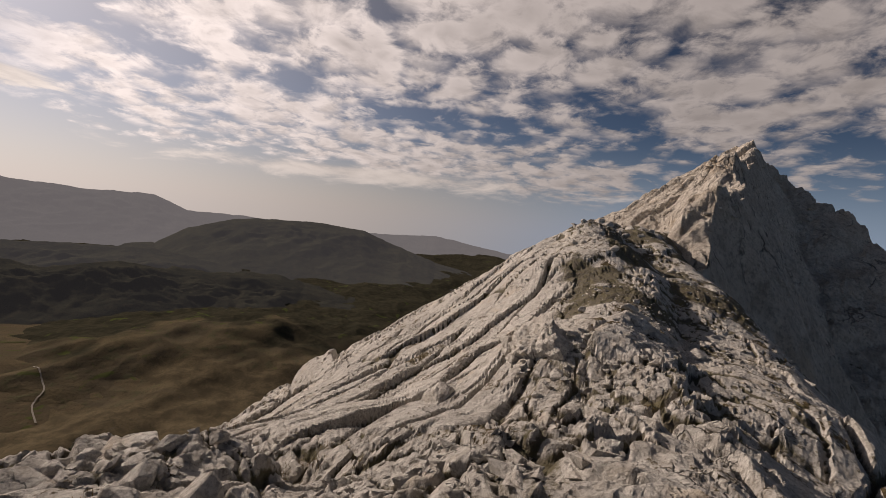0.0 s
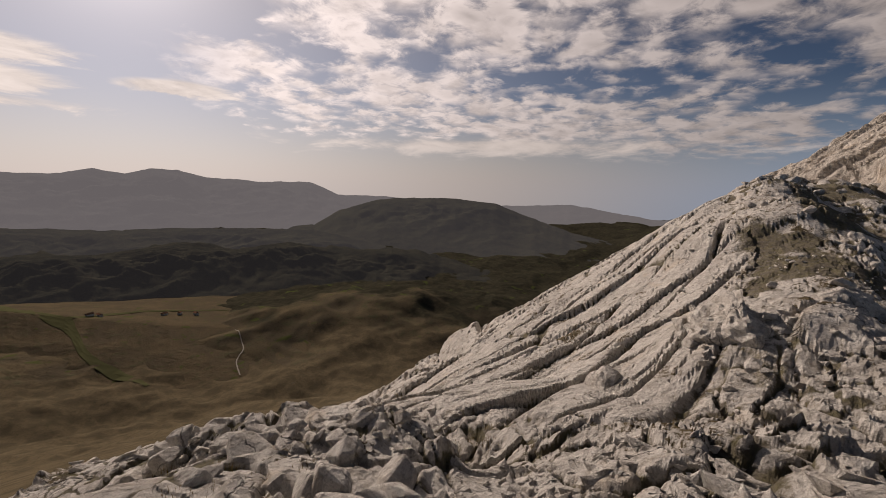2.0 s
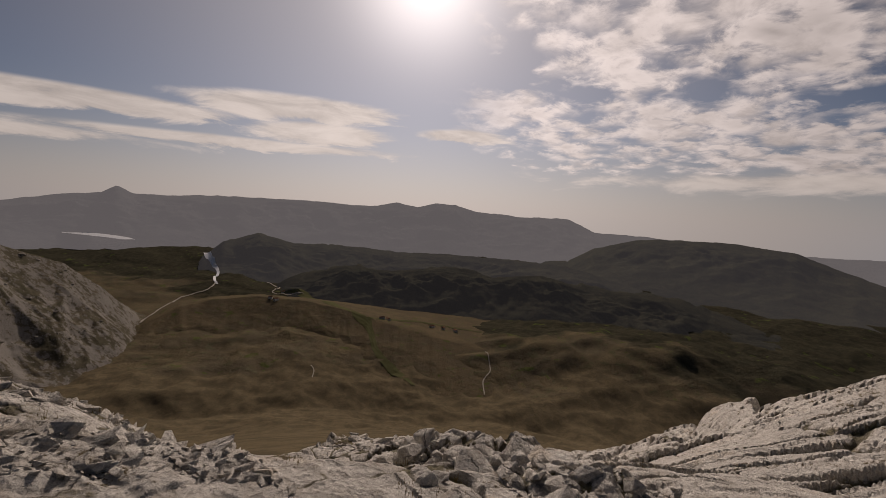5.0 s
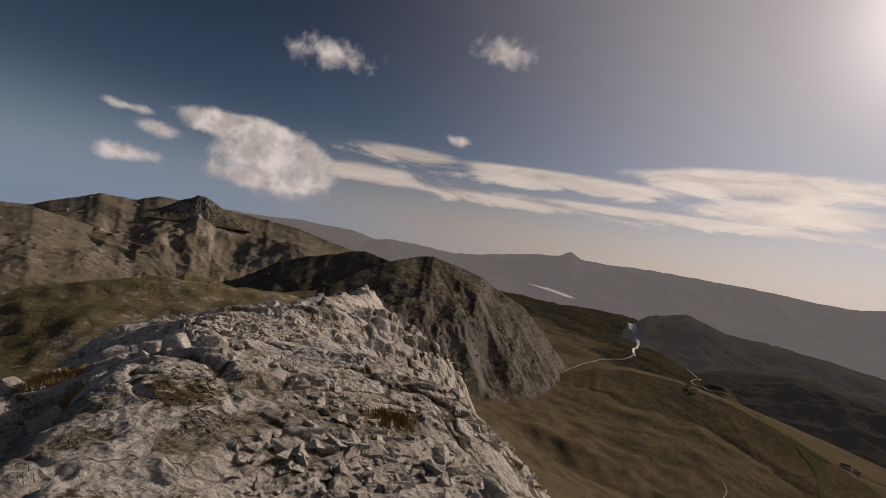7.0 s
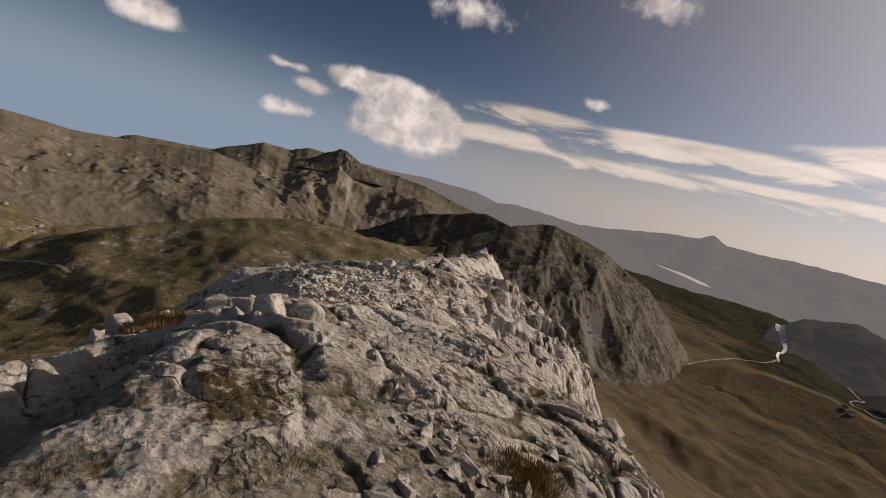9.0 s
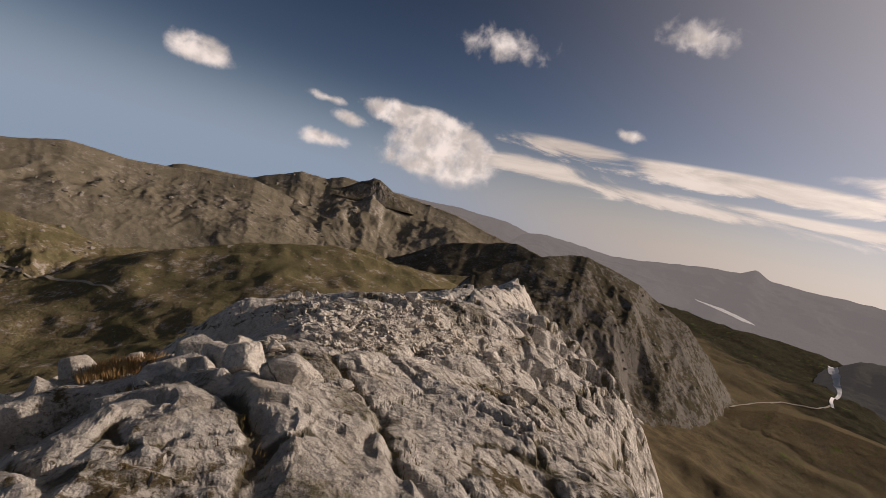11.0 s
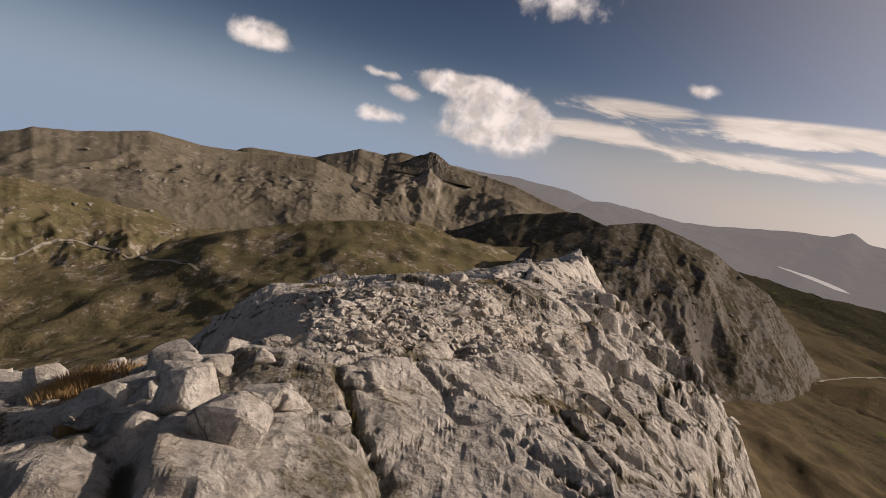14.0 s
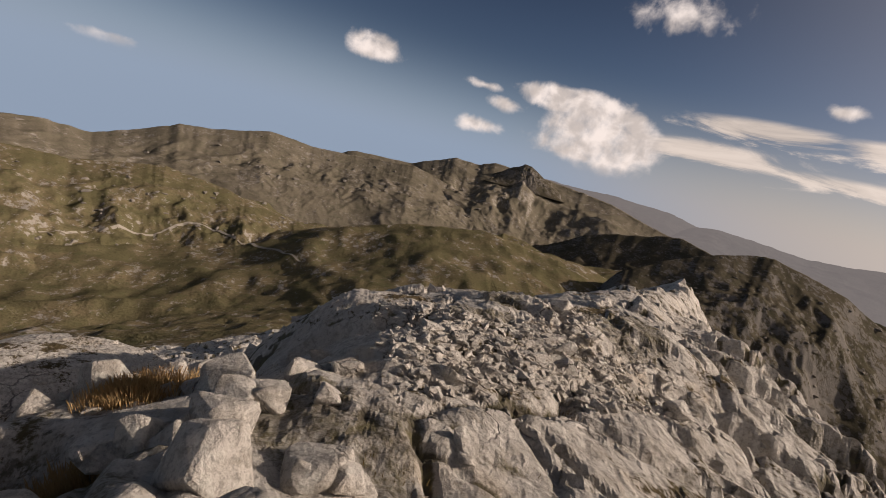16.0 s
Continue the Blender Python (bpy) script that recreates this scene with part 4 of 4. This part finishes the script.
ribbon("water_river", "thin bright river in the valley", [(-4.2, -8.0), (-4.7, -8.8), (-4.3, -9.5), (-4.6, -10.2)], [16, 12, 9, 7], M_WATER, 2.5, 8, 0.4, 3, "river", 13)
ribbon("road", "pale gravel road curving round the valley hill", [(-4.4, -10.0), (-3.6, -10.8), (-2.0, -11.3), (-0.3, -12.0), (1.4, -13.0), (2.8, -14.1)], 6.0, M_TRACK, 2.0, 10)
ribbon("road", "pale gravel road through the meadows", [(-10.0, -10.0), (-11.4, -10.6), (-10.6, -11.2), (-12.5, -11.5), (-14.2, -11.3)], 5.0, M_TRACK, 2.4, 10)
ribbon("road", "pale dirt track climbing the brown moor", [(-37.6, -17.3), (-38.2, -18.4), (-38.4, -19.6), (-37.6, -20.8), (-37.9, -22.4)], 2.2, M_TRACK, 1.2, 12)
ribbon("road", "short pale path on the moor", [(-15.3, -19.8), (-15.7, -20.4), (-15.5, -21.2)], 1.6, M_TRACK, 1.2, 10)
ribbon("road", "pale earth road across the olive slope", [(100, -17.5), (94, -16.6), (90, -16.9), (87, -15.4), (83, -16.2), (78, -17.2), (74, -18.2)], [3, 6, 4, 7, 5, 6, 3], M_TRACK, 1.4, 10, 0.5)


# ---------------------------------------------------------------- loose rocks
def height_at(x, y):
    return float(ridge_ground(np.array([x], float), np.array([y], float))[0])


def stone_mesh(seed, size=(1, 1, 1), cuts=11, level=3, grit=0.05):
    """A weathered block: a ball cut flat on many sides, its faces pitted."""
    rnd = random.Random(seed)
    bm = bmesh.new()
    bmesh.ops.create_icosphere(bm, subdivisions=level, radius=1.0)
    planes = []
    for _ in range(cuts):
        n = Vector((rnd.gauss(0, 1), rnd.gauss(0, 1), rnd.gauss(0, 1))).normalized()
        planes.append((n, rnd.uniform(0.40, 0.74)))
    off = Vector((seed * 3.7, seed * 1.3, 0))
    for v in bm.verts:
        for n, d in planes:
            over = v.co.dot(n) - d
            if over > 0:
                v.co -= n * over * 0.94
        p = v.co * 2.2 + off
        v.co += v.co.normalized() * (grit * noise.noise(p) + grit * 0.6 * noise.noise(p * 3.1) + grit * 0.4 * noise.noise(p * 7.0))
        v.co.x, v.co.y, v.co.z = v.co.x * size[0], v.co.y * size[1], v.co.z * size[2]
    me = bpy.data.meshes.new("rock")
    bm.to_mesh(me)
    bm.free()
    me.materials.append(M_BLOCK)
    return me


def lone_rock(name, label, x, y, size, turn, seed, up=0.2, lean=(0, 0), level=4, cuts=14, grit=0.07, category="rock"):
    me = stone_mesh(seed, size, cuts, level, grit)
    ob = new(name, me)
    ob.matrix_world = pose(x, y, height_at(x, y) + up, lean[0], lean[1], turn)
    return tagged(ob, label, category)


lone_rock("outcrop", "rough rounded limestone outcrop with a hollow underneath", 9.0, -2.5, (1.55, 1.15, 0.85), -15, 12, -0.25, (8, 4), 5, 16, 0.13, "outcrop")
lone_rock("outcrop", "low broken limestone outcrop with a shaded hollow", 10.6, -4.2, (0.95, 0.7, 0.5), 20, 17, -0.12, (4, 6), 4, 14, 0.12, "outcrop")
lone_rock("boulder", "dark-sided limestone boulder at the end of a slab", 8.2, -0.65, (0.60, 0.42, 0.50), 25, 15, -0.22, (0, 8), 4, 12, 0.08, "boulder")
lone_rock("boulder", "large rounded pale boulder beside the shaded cleft", -4.95, 1.75, (0.70, 0.50, 0.42), 60, 21, -0.40, (0, 5), 5, 9, 0.06, "boulder")
lone_rock("boulder", "rounded pale block leaning into the shaded cleft", -4.55, 2.22, (0.30, 0.25, 0.28), 20, 23, 0.0, (6, 0), 4, 11, 0.06, "boulder")
lone_rock("boulder", "small pale block lying in the shaded cleft", -4.55, 2.72, (0.20, 0.17, 0.15), 75, 26, 0.03, (0, 8), 4, 11, 0.06, "boulder")
lone_rock("boulder", "long pale rim boulder beside rust-brown grass", -6.75, 2.75, (0.80, 0.42, 0.30), 120, 28, -0.15, (5, 0), 5, 9, 0.06, "boulder")
lone_rock("boulder", "flat pale limestone block at the edge of the drop", -6.9, 3.75, (0.62, 0.45, 0.24), 15, 29, -0.10, (0, 4), 4, 11, 0.06, "boulder")
lone_rock("boulder", "tilted limestone block with its face in shade above the gully", 2.75, 1.05, (0.72, 0.34, 0.30), 40, 31, -0.12, (14, 10), 5, 26, 0.05, "boulder")
lone_rock("standing_stone", "small upright weathered stone on the rock rim", 3.35, 2.7, (0.17, 0.14, 0.36), 10, 25, 0.24, (4, 10), 4, 12, 0.06, "stone")


def chip_mesh(seed, flat):
    """An angular broken stone: the hull of a few corners with its edges worn off."""
    rnd = random.Random(seed)
    bm = bmesh.new()
    for _ in range(13):
        p = Vector((rnd.gauss(0, 1), rnd.gauss(0, 1), rnd.gauss(0, 1))).normalized() * rnd.uniform(0.8, 1.05)
        bm.verts.new((p.x, p.y * (0.75 + 0.25 * rnd.random()), p.z * flat))
    bmesh.ops.convex_hull(bm, input=bm.verts)
    bmesh.ops.delete(bm, geom=[v for v in bm.verts if not v.link_faces], context="VERTS")
    bmesh.ops.bevel(bm, geom=bm.edges[:], offset=0.05, segments=1, affect="EDGES")
    me = bpy.data.meshes.new("rock")
    bm.to_mesh(me)
    bm.free()
    me.materials.append(M_BLOCK)
    return me


STONES = [chip_mesh(100 + q, 0.45 + 0.1 * (q % 4)) for q in range(18)]


def scatter(count, spot, sizes, label, group, seed):
    rnd = random.Random(seed)
    for q in range(count):
        x, y = spot(rnd)
        s = sizes[0] * (sizes[1] / sizes[0]) ** (rnd.random() ** 1.7)
        ob = new("rock", STONES[rnd.randrange(len(STONES))])
        ob.matrix_world = pose(x, y, height_at(x, y) + s * 0.12, rnd.uniform(-25, 25), rnd.uniform(-25, 25), rnd.uniform(0, 360)) @ Matrix.Diagonal((s, s, s, 1))
        tagged(ob, label, "rock", group)


def around(cx, cy, w):
    return lambda rnd: (cx + rnd.gauss(0, w), cy + rnd.gauss(0, w))


scatter(70, lambda rnd: (3.5 + 0.5 * (t := rnd.random()) + rnd.gauss(0, 0.5), 0.9 + 3.6 * t + rnd.gauss(0, 0.4)), (0.10, 0.36), "angular grey limestone block heaped on the rim", "rocks heaped on the rim", 1)
scatter(70, lambda rnd: (1.7 + 1.1 * (t := rnd.random()) + rnd.gauss(0, 0.25), -0.7 + 1.5 * rnd.random() + 0.4 * t), (0.10, 0.34), "angular limestone block heaped above the gully", "rocks heaped above the gully", 8)
scatter(35, lambda rnd: (-6.7 + 2.6 * (t := rnd.random()) + rnd.gauss(0, 0.5), 2.5 + 1.8 * t + rnd.gauss(0, 0.5)), (0.10, 0.36), "pale limestone block lying in the shaded hollow", "rocks in the hollow", 2)
scatter(25, lambda rnd: (-6.3 + rnd.gauss(0, 1.0), 6.0 + rnd.gauss(0, 1.6)), (0.07, 0.26), "loose pale limestone stone on the ridge", "stones on the ridge", 3)
scatter(32, lambda rnd: (rnd.uniform(10, 27), -5.2 + rnd.gauss(0, 1.3)), (0.12, 0.42), "loose stone among dry grass on the hill", "stones on the hill", 4)
scatter(14, around(29.0, -5.6, 1.5), (0.25, 0.6), "dark weathered stone on the top of the hill", "stones on the hilltop", 5)
scatter(26, lambda rnd: (-3.4 - 1.7 * (t := rnd.random()) + rnd.gauss(0, 0.3), 0.5 + 1.9 * t + rnd.gauss(0, 0.3)), (0.06, 0.22), "angular limestone block wedged in the shaded cleft", "rocks in the cleft", 7)
scatter(16, lambda rnd: (8.6 + rnd.gauss(0, 1.3), -3.0 + rnd.gauss(0, 1.0)), (0.07, 0.26), "angular stone beside the outcrop", "stones beside the outcrop", 6)


def build_rubble():
    """Small stones too many to count, in one mesh."""
    rnd = random.Random(11)
    protos = []
    for q in range(6):
        bm = bmesh.new()
        for _ in range(11):
            bm.verts.new((rnd.uniform(-1, 1), rnd.uniform(-0.8, 0.8), rnd.uniform(-0.5, 0.5)))
        bmesh.ops.convex_hull(bm, input=bm.verts)
        loose = [v for v in bm.verts if not v.link_faces]
        bmesh.ops.delete(bm, geom=loose, context="VERTS")
        bm.verts.index_update()
        protos.append((np.array([v.co[:] for v in bm.verts]), [[v.index for v in f.verts] for f in bm.faces]))
        bm.free()
    spots = []
    for q in range(8000):
        a, r = radians(rnd.uniform(-128, 82)), 2.0 + 19 * rnd.random() ** 1.5
        spots.append((-math.sin(a) * r, math.cos(a) * r))
    for q in range(1500):
        spots.append((rnd.uniform(8, 28), -5.4 + rnd.gauss(0, 1.5)))
    for q in range(7000):
        t = rnd.random()
        spots.append((-3.4 - 3.6 * t + rnd.gauss(0, 1.0), 3.4 + 4.6 * t + rnd.gauss(0, 1.0)))
    verts, faces = [], []
    flat = set()
    for q in range(4200):
        a, r = radians(rnd.uniform(-128, 84)), 2.6 + 15 * rnd.random() ** 1.4
        spots.append((-math.sin(a) * r, math.cos(a) * r))
        flat.add(len(spots) - 1)
    xy = np.array(spots)
    zz = ridge_ground(xy[:, 0], xy[:, 1])
    keep = fbm(xy[:, 0] * 0.5 + 3, xy[:, 1] * 0.5, 3, k=99)
    for q, ((x, y), z, k) in enumerate(zip(spots, zz, keep)):
        if k < (0.12 if q in flat else 0.02) or (x > 6.0 + 0.25 * y and y > -2.2 + 0.02 * x):
            continue
        co, fs = protos[rnd.randrange(6)]
        s = 0.02 * 4.5 ** (rnd.random() ** 1.6)
        if q in flat:
            s = 0.06 * 3.0 ** (rnd.random() ** 1.8)
            z = z - 0.25 * s
        a = rnd.uniform(0, 6.3)
        c, n = math.cos(a), math.sin(a)
        i = len(verts)
        verts.extend((x + s * (c * p[0] - n * p[1]), y + s * (n * p[0] + c * p[1]), z + s * (p[2] + 0.2)) for p in co)
        faces.extend([i + f for f in face] for face in fs)
    me = bpy.data.meshes.new("rubble")
    me.from_pydata(verts, [], faces)
    me.materials.append(M_BLOCK)
    tagged(new("rubble", me), "small angular limestone chips strewn over the ridge", "rubble", kind="stuff")


build_rubble()


# ---------------------------------------------------------------- grass
def blades(verts, faces, x, y, z, rnd, count, tall, spread, lean=0.5):
    for _ in range(count):
        a, d = rnd.uniform(0, 6.3), spread * rnd.random() ** 0.5
        bx, by = x + d * math.cos(a), y + d * math.sin(a)
        h = tall * rnd.uniform(0.5, 1.0)
        b = rnd.uniform(0, 6.3)
        w = 0.0022 + 0.006 * tall
        tx, ty = bx + lean * h * math.cos(a) * rnd.random(), by + lean * h * math.sin(a) * rnd.random()
        i = len(verts)
        verts.extend([(bx - w * math.cos(b), by - w * math.sin(b), z - 0.03), (bx + w * math.cos(b), by + w * math.sin(b), z - 0.03), ((bx + tx) / 2 + w * 0.6, (by + ty) / 2, z + h * 0.6), (tx, ty, z + h)])
        faces.extend([(i, i + 1, i + 2), (i, i + 2, i + 3)])


def tuft(name, label, x, y, tall, spread, count, material, seed):
    rnd = random.Random(seed)
    verts, faces = [], []
    for _ in range(max(1, count // 40)):
        gx, gy = x + rnd.gauss(0, spread * 0.5), y + rnd.gauss(0, spread * 0.5)
        blades(verts, faces, gx, gy, height_at(gx, gy), rnd, 40, tall, spread * 0.45)
    me = bpy.data.meshes.new(name)
    me.from_pydata(verts, [], faces)
    me.materials.append(material)
    return tagged(new(name, me), label, "grass", kind="stuff")


tuft("grass_tuft", "rust-brown tuft of long dry grass between rocks", -6.15, 3.15, 0.11, 0.24, 3600, M_STRAW, 1)
tuft("grass_tuft", "rust-brown tuft of dry grass at the rim", -5.15, 2.92, 0.10, 0.20, 2400, M_STRAW, 2)
tuft("grass_tuft", "dark brown grass clump growing in a rock cleft", -1.34, 3.38, 0.06, 0.24, 2400, M_GRASS, 3)
tuft("grass_tuft", "dry grass clump at the foot of the slab", 5.6, 0.9, 0.06, 0.4, 700, M_GRASS, 4)


def build_grass():
    rnd = random.Random(21)
    spots = []
    for q in range(2600):
        a, r = radians(rnd.uniform(-128, 82)), 2.5 + 22 * rnd.random() ** 1.3
        spots.append((-math.sin(a) * r, math.cos(a) * r))
    for q in range(1500):
        spots.append((rnd.uniform(8, 28), -5.4 + rnd.gauss(0, 1.5)))
    xy = np.array(spots)
    zz = ridge_ground(xy[:, 0], xy[:, 1])
    low = 0.25 * (sum(ridge_ground(xy[:, 0] + dx, xy[:, 1] + dy) for dx, dy in ((0.3, 0), (-0.3, 0), (0, 0.3), (0, -0.3)))) - zz
    keep = fbm(xy[:, 0] * 0.45, xy[:, 1] * 0.45, 3, k=55)
    verts, faces = [], []
    for (x, y), z, k, l in zip(spots, zz, keep, low):
        if k < 0.08 or l < 0.0:
            continue
        blades(verts, faces, x, y, z, rnd, 26, rnd.uniform(0.02, 0.05), 0.16)
    me = bpy.data.meshes.new("grass")
    me.from_pydata(verts, [], faces)
    me.materials.append(M_GRASS)
    tagged(new("grass", me), "short dry yellow-brown grass in hollows between rocks", "grass", kind="stuff")


build_grass()


# ---------------------------------------------------------------- crags on the far slopes, farmhouses
def crags(hill_name, count, az0, az1, el0, el1, sizes, seed, stones=None):
    """Pale outcrops: parts of the mountain that they stand on."""
    rnd = random.Random(seed)
    owners = [o for o in scene.objects if o.name.split(".")[0] == hill_name]
    trees = [(o, BVHTree.FromObject(o, depsgraph)) for o in owners]
    for _ in range(count):
        eye, way = Vector((0, 0, EYE)), bearing(rnd.uniform(az0, az1), rnd.uniform(el0, el1))
        hits = [(h[3], o, h[0]) for o, t in trees for h in [t.ray_cast(eye, way, 4800)] if h[0] is not None]
        if not hits:
            continue
        dist, owner, p = min(hits, key=lambda h: h[0])
        w = rnd.uniform(*sizes) * dist / 1300
        stones = stones or CRAGS
        ob = new("outcrop", stones[rnd.randrange(len(stones))])
        ob.parent = owner
        ob.matrix_world = pose(p.x, p.y, p.z - 0.15 * w, rnd.uniform(-12, 12), rnd.uniform(-12, 12), rnd.uniform(0, 360)) @ Matrix.Diagonal((w * rnd.uniform(1.0, 2.2), w, w * rnd.uniform(0.4, 0.8), 1))


CRAGS = []
for q in range(7):
    rock = stone_mesh(300 + q, (1, 1, 1), 9, 2, 0.16)
    rock.name = "outcrop"
    rock.materials.clear()
    rock.materials.append(M_CRAG)
    CRAGS.append(rock)
crags("mountain_spur", 150, 62, 112, -20, -9.8, (3.0, 8.0), 5)
crags("mountain_spur", 40, 38, 56, -14, -8, (3.0, 8.0), 6)
crags("mountain_range", 110, 50, 108, -10, -2.5, (3.0, 8.0), 7)
crags("karst_hill", 120, 6, 32, -17, -4.5, (2.5, 6.0), 8)
crags("rock_peak", 70, -128, -100, 2.5, 9.0, (5.0, 15.0), 9, STONES)


def farmhouse(x, y, z, turn, size):
    house = new("house")
    house.matrix_world = pose(x, y, z, 0, 0, turn)
    w, d, h = size
    bm = bmesh.new()
    bmesh.ops.create_cube(bm, size=1.0, matrix=Matrix.Translation((0, 0, h / 2 - 1)) @ Matrix.Diagonal((w, d, h + 2, 1)))
    bmesh.ops.bevel(bm, geom=bm.edges[:], offset=0.08, segments=1, affect="EDGES")
    for name, mesh, material in (("wall", bm, M_PLASTER), ("roof", None, M_TILE)):
        if mesh is None:
            mesh = bmesh.new()
            e = [(sx * (w / 2 + 0.5), sy * (d / 2 + 0.6), h - 0.2) for sx in (-1, 1) for sy in (-1, 1)]
            r = [(sx * (w / 2 + 0.5), 0, h + d * 0.32) for sx in (-1, 1)]
            v = [mesh.verts.new(c) for c in e + r]
            for f in ((0, 2, 5, 4), (3, 1, 4, 5), (0, 4, 1), (2, 3, 5), (0, 1, 3, 2)):
                mesh.faces.new([v[i] for i in f])
            bmesh.ops.recalc_face_normals(mesh, faces=mesh.faces)
        me = bpy.data.meshes.new(name)
        mesh.to_mesh(me)
        mesh.free()
        me.materials.append(material)
        ob = new(name, me)
        ob.parent = house
    return tagged(house, "small pale farmhouse with a brown roof in the meadows", "house", "farmhouses in the valley")


rnd = random.Random(77)
for a, e in ((-10.4, -11.9), (-11.0, -12.1), (-11.8, -11.2), (-24.0, -14.2), (-24.8, -14.3), (-30.5, -14.9), (-32.0, -15.0), (-33.6, -15.2)):
    p = on_land(a, e)
    if p is not None:
        farmhouse(p.x, p.y, p.z, rnd.uniform(0, 180), (rnd.uniform(9, 14), rnd.uniform(7, 9), rnd.uniform(4.5, 6)))
